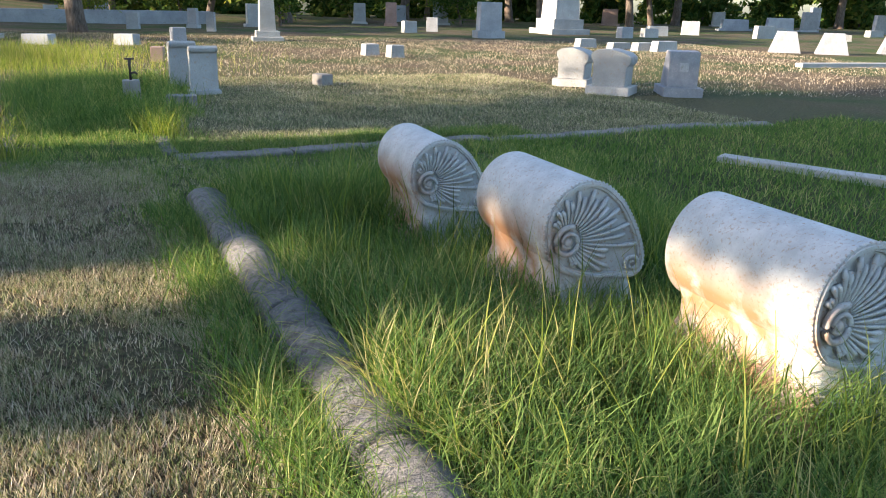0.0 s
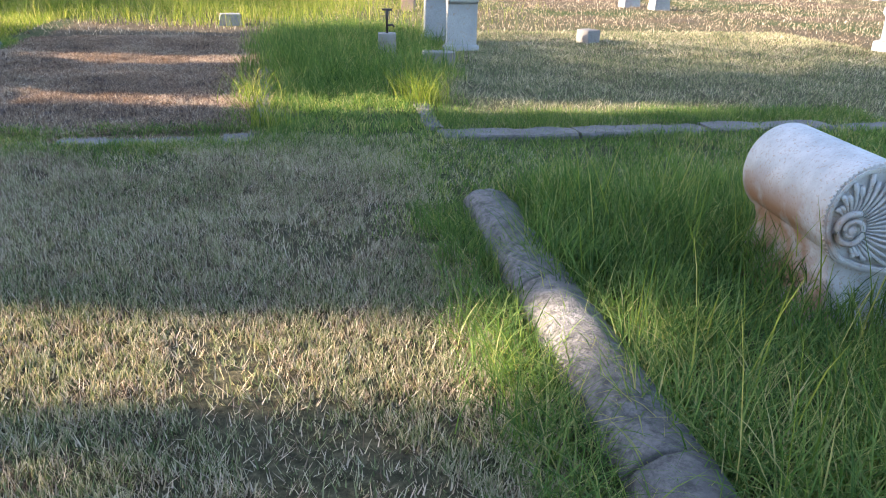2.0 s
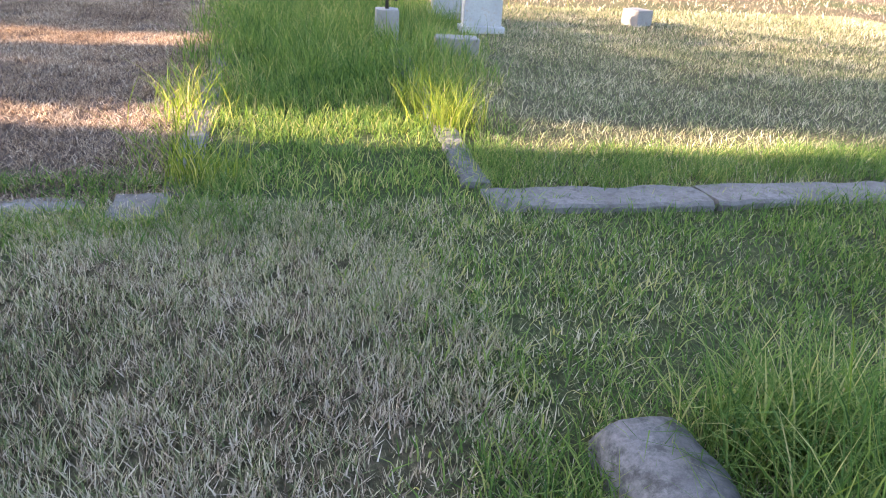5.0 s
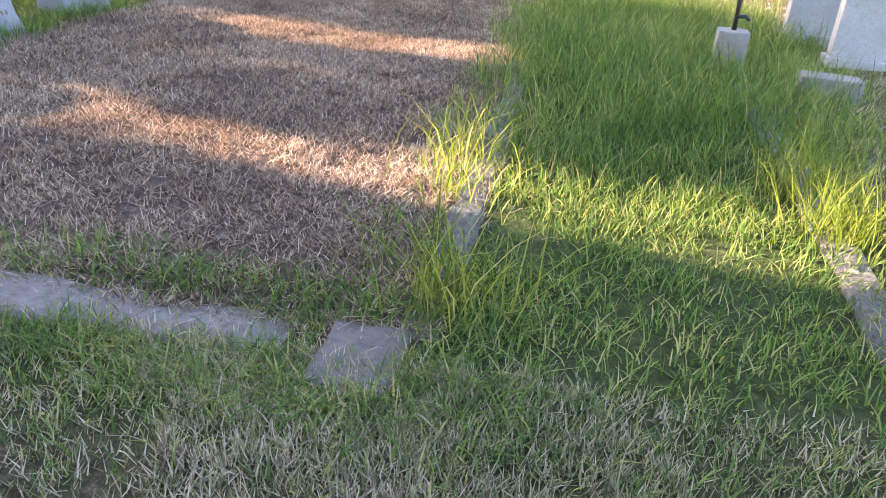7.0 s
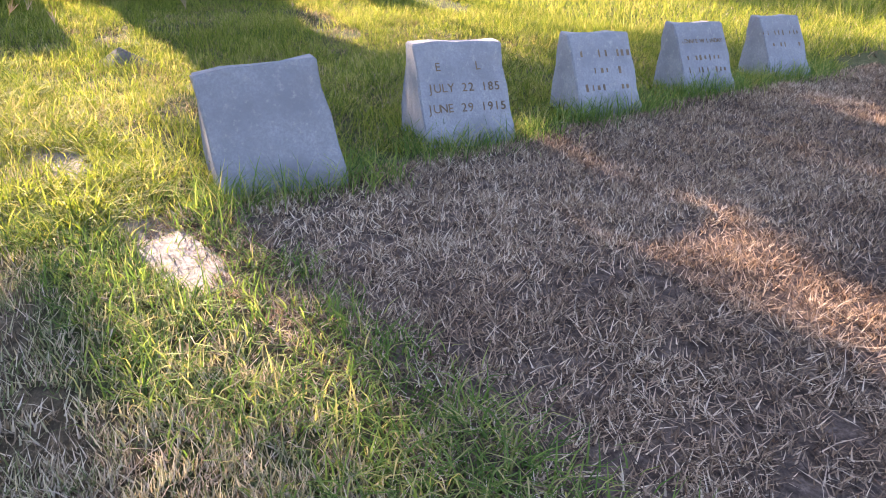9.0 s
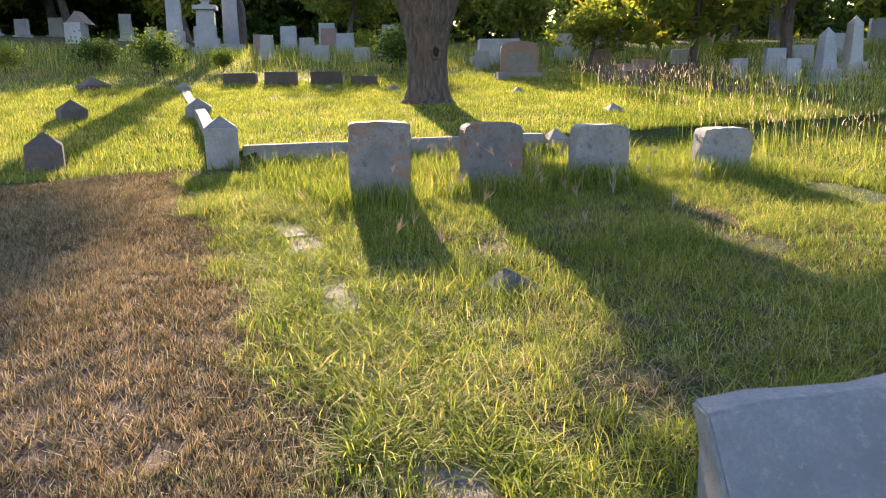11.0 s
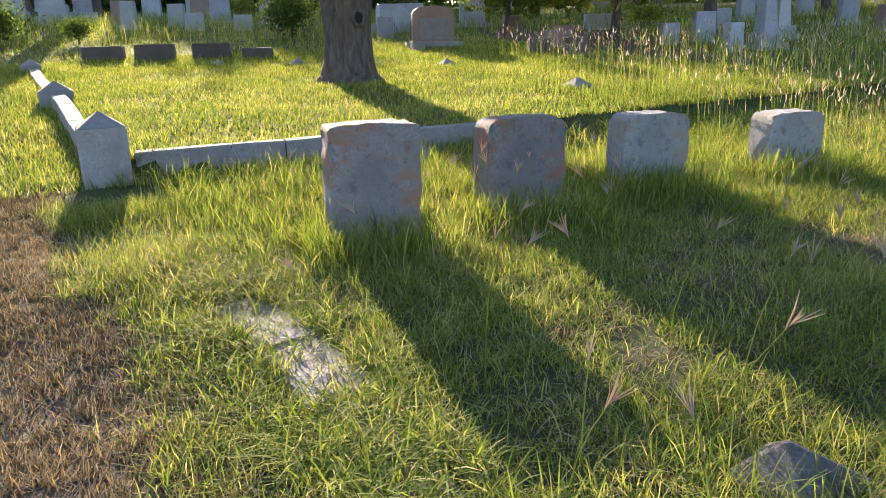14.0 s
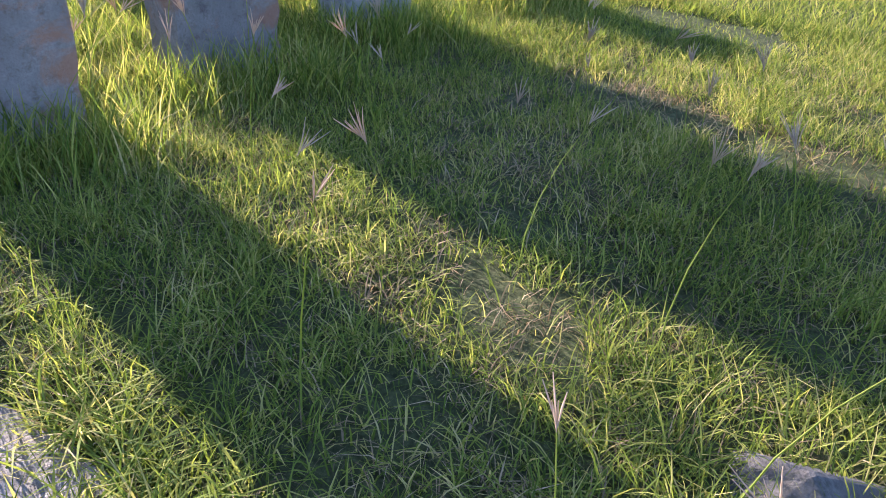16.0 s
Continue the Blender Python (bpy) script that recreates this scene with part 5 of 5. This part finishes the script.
# greener turf between the plots
a, q, x, y = clumped(-3.4, 3.5, -2.2, -0.0, 4600, 18, 0.04)
a, q, x, y = take(soft_edge(np.maximum(q + 0.5 + 0.1 * np.sin(a * 6), a + 1.15 + 0.15 * np.sin(q * 5)), 0, 99, 0.5), a, q, x, y)
a, q, x, y = take(~on_strip(a, q), a, q, x, y)
n = len(a)
tall_bit = gg.random(n) < 0.30 + 0.25 * smooth01(a, -0.5, 1.0)
xa, ya = take(tall_bit, x, y)
blades("border_tufts", xa, ya, gg.uniform(0.04, 0.11, len(xa)), gg.uniform(0.004, 0.008, len(xa)), gg.uniform(0.3, 1.2, len(xa)), M_GREEN, "green tufts between the grave plots", 2)
xa, ya = take(~tall_bit, x, y)
blades("border_turf", xa, ya, gg.uniform(0.03, 0.065, len(xa)), gg.uniform(0.004, 0.008, len(xa)), gg.uniform(0.3, 1.2, len(xa)), M_TURF, "mown green and tan turf between the grave plots", 1)

# grass path with the tap
a, q, x, y = clumped(-2.5, 0.6, 0.0, 8.0, 2700, 22, 0.07)
a, q, x, y = take(soft_edge(a + 0.1 * np.sin(q * 4) - 0.6 * smooth01(q, 1.5, 4.0) * (a > -1), -2.12, -0.45, 0.7), a, q, x, y)
a, q, x, y = take(~on_strip(a, q), a, q, x, y)
n = len(a)
hh = 0.04 + 0.07 * gg.random(n) + 0.08 * smooth01(q, 0.9, 2.5) * gg.random(n) + 0.30 * smooth01(q, 1.2, 3.2) * gg.random(n) ** 3
blades("path_grass", x, y, hh, gg.uniform(0.004, 0.008, n), gg.uniform(0.2, 1.1, n), M_GREEN, "overgrown green grass on the sunken path", 3)
for tag, (cx, cy), cnt in (("grass_tuft", (-3.05, 9.3), 240), ("grass_tuft", (-3.25, 9.75), 160), ("grass_tuft", (-4.75, 9.3), 60), ("grass_tuft", (-4.6, 8.9), 40), ("grass_tuft", (-4.2, 7.95), 150)):
    r0 = gg.normal(0, 0.10, (cnt, 2))
    blades(tag, cx + r0[:, 0], cy + r0[:, 1], gg.uniform(0.15, 0.5, cnt), gg.uniform(0.004, 0.008, cnt), gg.uniform(0.3, 0.9, cnt), M_YELLOW, "tall loose tuft of sunlit yellow-green grass", 3)
# green growth along the north side of the east border
a, q, x, y = clumped(-0.55, 3.6, 0.18, 0.75, 620, 22, 0.07)
n = len(a)
blades("border_growth", x, y, gg.uniform(0.05, 0.15, n), gg.uniform(0.003, 0.006, n), gg.uniform(0.3, 1.3, n), M_GREEN, "uncut green grass behind the concrete border", 2)
# lawn east of the path
a, q, x, y = scatter(110000, -0.4, 7.5, 0.1, 8.0)
n = len(a)
blades("east_lawn", x, y, gg.uniform(0.04, 0.09, n), gg.uniform(0.005, 0.009, n), gg.uniform(0.3, 1.4, n), M_TURF, "patchy brown and green mown lawn", 1)
# lawn past the monuments
a, q, x, y = scatter(52000, 2.4, 9.0, -8.0, -0.1)
n = len(a)
blades("shaded_lawn", x, y, gg.uniform(0.05, 0.16, n), gg.uniform(0.006, 0.010, n), gg.uniform(0.3, 1.2, n), M_GREEN, "shaggy green lawn beyond the plot", 2)

# mulched bed: flattened straw
a, q, x, y = clumped(-5.7, -2.0, 0.05, 7.0, 19000, 13, 0.022)
n = len(a)
blades("dead_grass_bed", x, y, gg.uniform(0.022, 0.05, n), gg.uniform(0.0035, 0.007, n), gg.uniform(0.4, 1.7, n), M_MULCH, "matted dead brown grass over bare soil", 1, 0.004)
a, q, x, y = scatter(2600, -7.5, -1.6, -2.2, 5.0)
n = len(a)
blades("loose_straw", x, y, gg.uniform(0.025, 0.06, n), gg.uniform(0.0025, 0.0045, n), gg.uniform(1.6, 2.8, n), M_SEED, "loose pale straw lying on the ground", 2, 0.012)
a, q, x, y = clumped(-5.9, -1.7, -0.35, 0.32, 620, 20, 0.055)
a, q, x, y = take(~(on_strip(a, q) & (gg.random(len(a)) < 0.92)), a, q, x, y)
n = len(a)
blades("border_fringe", x, y, gg.uniform(0.04, 0.13, n), gg.uniform(0.004, 0.007, n), gg.uniform(0.4, 1.5, n), M_GREEN, "grass fringe over the concrete border", 2)

# dry walkway to the west
a, q, x, y = clumped(-15.0, -6.2, -5.5, -0.25, 21000, 13, 0.026)
k = (a + 0.35 * q > -15.5) & soft_edge(-q + 0.065 * (a + 8) + 0.08 * np.sin(a * 3), 0.36, 99, 0.35)
a, q, x, y = take(k, a, q, x, y)
n = len(a)
blades("west_dry_turf", x, y, gg.uniform(0.03, 0.07, n), gg.uniform(0.004, 0.008, n), gg.uniform(0.25, 1.3, n), M_WALK, "short dry brown turf on the walkway", 1, 0.0)

# sunlit grass round the slant markers and the old headstones
a, q, x, y = clumped(-14.2, -5.5, -1.0, 6.5, 10500, 22, 0.055)
k = soft_edge(q - 0.065 * (a + 8) + 0.10 * np.sin(a * 3) + 0.06 * np.sin(a * 11), -0.44, 99, 0.25) & ~((a > -5.75) & (q > 0.5))
# bare patches
k &= ~((vn(x, y, 1.1, 4.0) < 0.14) & (gg.random(len(a)) < 0.6))
for bx, by, rx, ry in ((-13.0, 9.0, 0.7, 0.28), (-12.2, 8.95, 0.6, 0.22), (-14.0, 10.9, 0.8, 0.3), (-9.2, 7.3, 0.35, 0.3), (-11.9, 6.95, 0.35, 0.16)):
    k &= ~((((x - bx) / rx) ** 2 + ((y - by) / ry) ** 2 < 1 + 0.4 * np.sin(x * 19) * np.sin(y * 17)) & (gg.random(len(a)) < 0.9))
k &= ~(on_strip(a, q) & (gg.random(len(a)) < 0.85))
a, q, x, y = take(k, a, q, x, y)
n = len(a)
hh = 0.03 + 0.07 * gg.random(n) + 0.12 * vn(x, y, 1.9, 1.0) * gg.random(n) + 0.12 * smooth01(-a, 10.5, 12.5) * gg.random(n)
blades("meadow_grass", x, y, hh, gg.uniform(0.003, 0.007, n), gg.uniform(0.3, 1.5, n), M_YELLOW, "rough yellow-green grass around the headstones", 2)
a, q, x, y = clumped(-14.2, -5.6, -0.6, 5.0, 2600, 20, 0.05)
a, q, x, y = take(~((a > -5.75) & (q > 0.5)) & ~on_strip(a, q), a, q, x, y)
n = len(a)
blades("dry_meadow_grass", x, y, gg.uniform(0.03, 0.12, n), gg.uniform(0.003, 0.006, n), gg.uniform(0.5, 1.8, n), M_WALK, "dead brown blades among the meadow grass", 2)
a, q, x, y = clumped(-14.8, -12.0, 0.0, 5.5, 420, 22, 0.08)
n = len(a)
blades("headstone_grass", x, y, gg.uniform(0.12, 0.36, n), gg.uniform(0.005, 0.008, n), gg.uniform(0.2, 1.0, n), M_YELLOW, "tall grass at the foot of the headstones", 3)
# tufts at the foot of the headstones and the lot wall
for hx, hy in ((-13.86, 6.08), (-14.3, 7.23), (-14.8, 8.51), (-15.15, 10.1)):
    cnt = 1000
    blades("headstone_tuft", hx + gg.normal(0.12, 0.16, cnt), hy + gg.uniform(-0.5, 0.5, cnt), gg.uniform(0.14, 0.40, cnt), gg.uniform(0.005, 0.009, cnt), gg.uniform(0.2, 0.9, cnt), M_YELLOW, "long grass at the foot of a headstone", 3)
t = gg.random(2600)
blades("wall_grass", -16.65 - 0.95 * t + gg.normal(0, 0.12, 2600), 3.9 + 4.6 * t, gg.uniform(0.08, 0.28, 2600), gg.uniform(0.006, 0.010, 2600), gg.uniform(0.2, 0.9, 2600), M_YELLOW, "long grass along the lot wall", 2)
# grass creeping over the border strip
a, q, x, y = clumped(-12.5, -5.7, -0.3, 0.3, 620, 26, 0.07)
a, q, x, y = take((vn(x, y, 2.6, 3.0) > 0.30) & ~(on_strip(a, q) & (gg.random(len(a)) < 0.8)), a, q, x, y)
n = len(a)
blades("creeping_grass", x, y, gg.uniform(0.06, 0.2, n), gg.uniform(0.005, 0.009, n), gg.uniform(0.5, 1.5, n), M_YELLOW, "grass creeping over the sunken border", 3)
# rough lawn north of the headstones
a, q, x, y = scatter(70000, -16.5, -6.0, 6.0, 14.0)
n = len(a)
blades("rough_lawn", x, y, gg.uniform(0.05, 0.22, n), gg.uniform(0.007, 0.013, n), gg.uniform(0.3, 1.2, n), M_YELLOW, "rough sunlit lawn north of the headstones", 1)
# tufts against the slant markers
for sa, sq, sw, sh, *_ in SL:
    cnt = 800
    ta, tq = sa + gg.normal(0.26, 0.10, cnt), sq + gg.uniform(-0.5, 0.5, cnt)
    tx, ty = xy(ta, tq)
    blades("marker_grass", tx, ty, gg.uniform(0.06, 0.25, cnt), gg.uniform(0.003, 0.006, cnt), gg.uniform(0.3, 1.2, cnt), M_GREEN, "uncut grass at the foot of a slant marker", 3)

# lawn inside the walled lot and the slope beyond
a, q, x, y = scatter(200000, -27.5, -14.9, -5.5, 11.0)
n = len(a)
inlot = (q > -0.5) & (q < 6)
blades("lot_lawn", x, y, np.where(inlot, gg.uniform(0.05, 0.12, n), gg.uniform(0.05, 0.16, n)), gg.uniform(0.010, 0.018, n), gg.uniform(0.2, 0.9, n), M_YELLOW, "bright green lawn on the gentle slope", 1)
n = 46000
x, y = gg.uniform(-46, -20, n), gg.uniform(-22, 40, n)
k = (x < -33) | (y > 12.5 - 0.2 * (x + 16))
x, y = take(k, x, y)
n = len(x)
blades("slope_grass", x, y, gg.uniform(0.25, 0.75, n), gg.uniform(0.012, 0.022, n), gg.uniform(0.15, 0.7, n), M_YELLOW, "tall uncut grass on the far slope", 2)
# golden grass on the lawn's far side
n = 45000
x, y = gg.uniform(-36, -26.5, n), gg.uniform(-20, 12, n)
blades("golden_grass", x, y, gg.uniform(0.06, 0.24, n), gg.uniform(0.010, 0.020, n), gg.uniform(0.2, 0.9, n), M_YELLOW, "dry golden grass at the far side of the lawn", 1)
# north field
n = 90000
x, y = gg.uniform(-16, 18, n), gg.uniform(13.5, 36, n)
blades("field_grass", x, y, gg.uniform(0.03, 0.10, n), gg.uniform(0.012, 0.025, n), gg.uniform(0.3, 1.2, n), M_STRAW, "short dry grass of the open field", 1)
n = 15000
x, y = gg.normal(-9, 2.4, n), gg.normal(19.5, 3.0, n)
x, y = take(y > 15.4, x, y)
n = len(x)
blades("field_tall_grass", x, y, gg.uniform(0.15, 0.55, n), gg.uniform(0.005, 0.010, n), gg.uniform(0.2, 0.9, n), M_YELLOW, "tall uncut grass patch in the field", 2)


# seeding grasses with feathery heads
def seed_stalk(x, y, h, lean, turn, heads=7, head_len=0.10):
    ob = empty("seed_stalk", "tall grass stalk with a feathery reddish seed head", "grass stalk", "seed stalks")
    pts = [Vector((lean * t * t * h, 0, h * t)) for t in (0, 0.25, 0.5, 0.75, 1.0)]
    part("stem", tube(pts, [0.0028, 0.0026, 0.0022, 0.0018, 0.0014], 5), M_YELLOW, ob)
    d = (pts[-1] - pts[-2]).normalized()
    for k in range(heads):
        sp = (k / max(1, heads - 1) - 0.5) * 0.9
        s = Vector((-d.z * sp, math.sin(k * 2.1) * 0.35, d.x * sp))
        e = pts[-1] + (d + s).normalized() * head_len * (0.75 + 0.25 * math.cos(k))
        part("spikelet", tube([pts[-1] - d * 0.01 * k * 0.4, pts[-1].lerp(e, 0.5), e], [0.0010, 0.0022, 0.0008], 4), M_SEED, ob)
    ob.matrix_basis = pose(x, y, gz(x, y), 0, 0, turn)
    return ob


sr = random.Random(31)
for i in range(34):
    a, q = sr.uniform(-12.8, -8.6), sr.uniform(0.2, 3.2)
    x, y = xy(a, q)
    seed_stalk(x, y, sr.uniform(0.3, 0.62), sr.uniform(0.1, 0.6), sr.uniform(0, 360), sr.choice((5, 7, 9)), sr.uniform(0.06, 0.12))
# stalks that stand out round the sunken post and the old headstones
for x, y, h in ((-11.45, 7.75, 0.50), (-11.75, 7.6, 0.46), (-11.35, 8.05, 0.42), (-11.95, 7.9, 0.55), (-11.1, 7.5, 0.40), (-13.6, 6.3, 0.62), (-13.75, 6.85, 0.58), (-13.5, 6.6, 0.50), (-12.4, 6.9, 0.42), (-12.9, 8.3, 0.5), (-13.4, 7.6, 0.55), (-12.1, 8.6, 0.48), (-10.9, 6.2, 0.38)):
    seed_stalk(x, y, h, sr.uniform(0.05, 0.35), sr.uniform(0, 360), 9, sr.uniform(0.09, 0.13))
n = 3800
x, y = gg.uniform(-27, -15.5, n), gg.uniform(10.5, 26, n)
tall_h = gg.uniform(0.3, 0.75, n)
blades("seeding_grass", x, y, tall_h, gg.uniform(0.004, 0.008, n), gg.uniform(0.02, 0.12, n), M_YELLOW, "tall seeding grass on the slope", 2)
blades("seed_plumes", x + gg.normal(0, 0.02, n), y + gg.normal(0, 0.02, n), gg.uniform(0.06, 0.14, n), gg.uniform(0.007, 0.015, n), gg.uniform(0.2, 0.9, n), M_SEED, "pale feathery seed plumes on the slope", 2, tall_h * 0.92)
stone = cap_post(0.41, -0.03, 0.17, M_KERB, "sunken grey corner post with a pyramid cap in the grass", "sunken corner posts")
cnt = 900
blades("stone_tuft", -10.88 + gg.normal(0, 0.28, cnt), 6.92 + gg.normal(0, 0.28, cnt), gg.uniform(0.06, 0.22, cnt), gg.uniform(0.003, 0.006, cnt), gg.uniform(0.3, 1.2, cnt), M_YELLOW, "long grass around a small stone", 3)
stone.matrix_basis = pose(-10.93, 6.95, gz(-10.93, 6.95), 3, -4, TURN + 10)
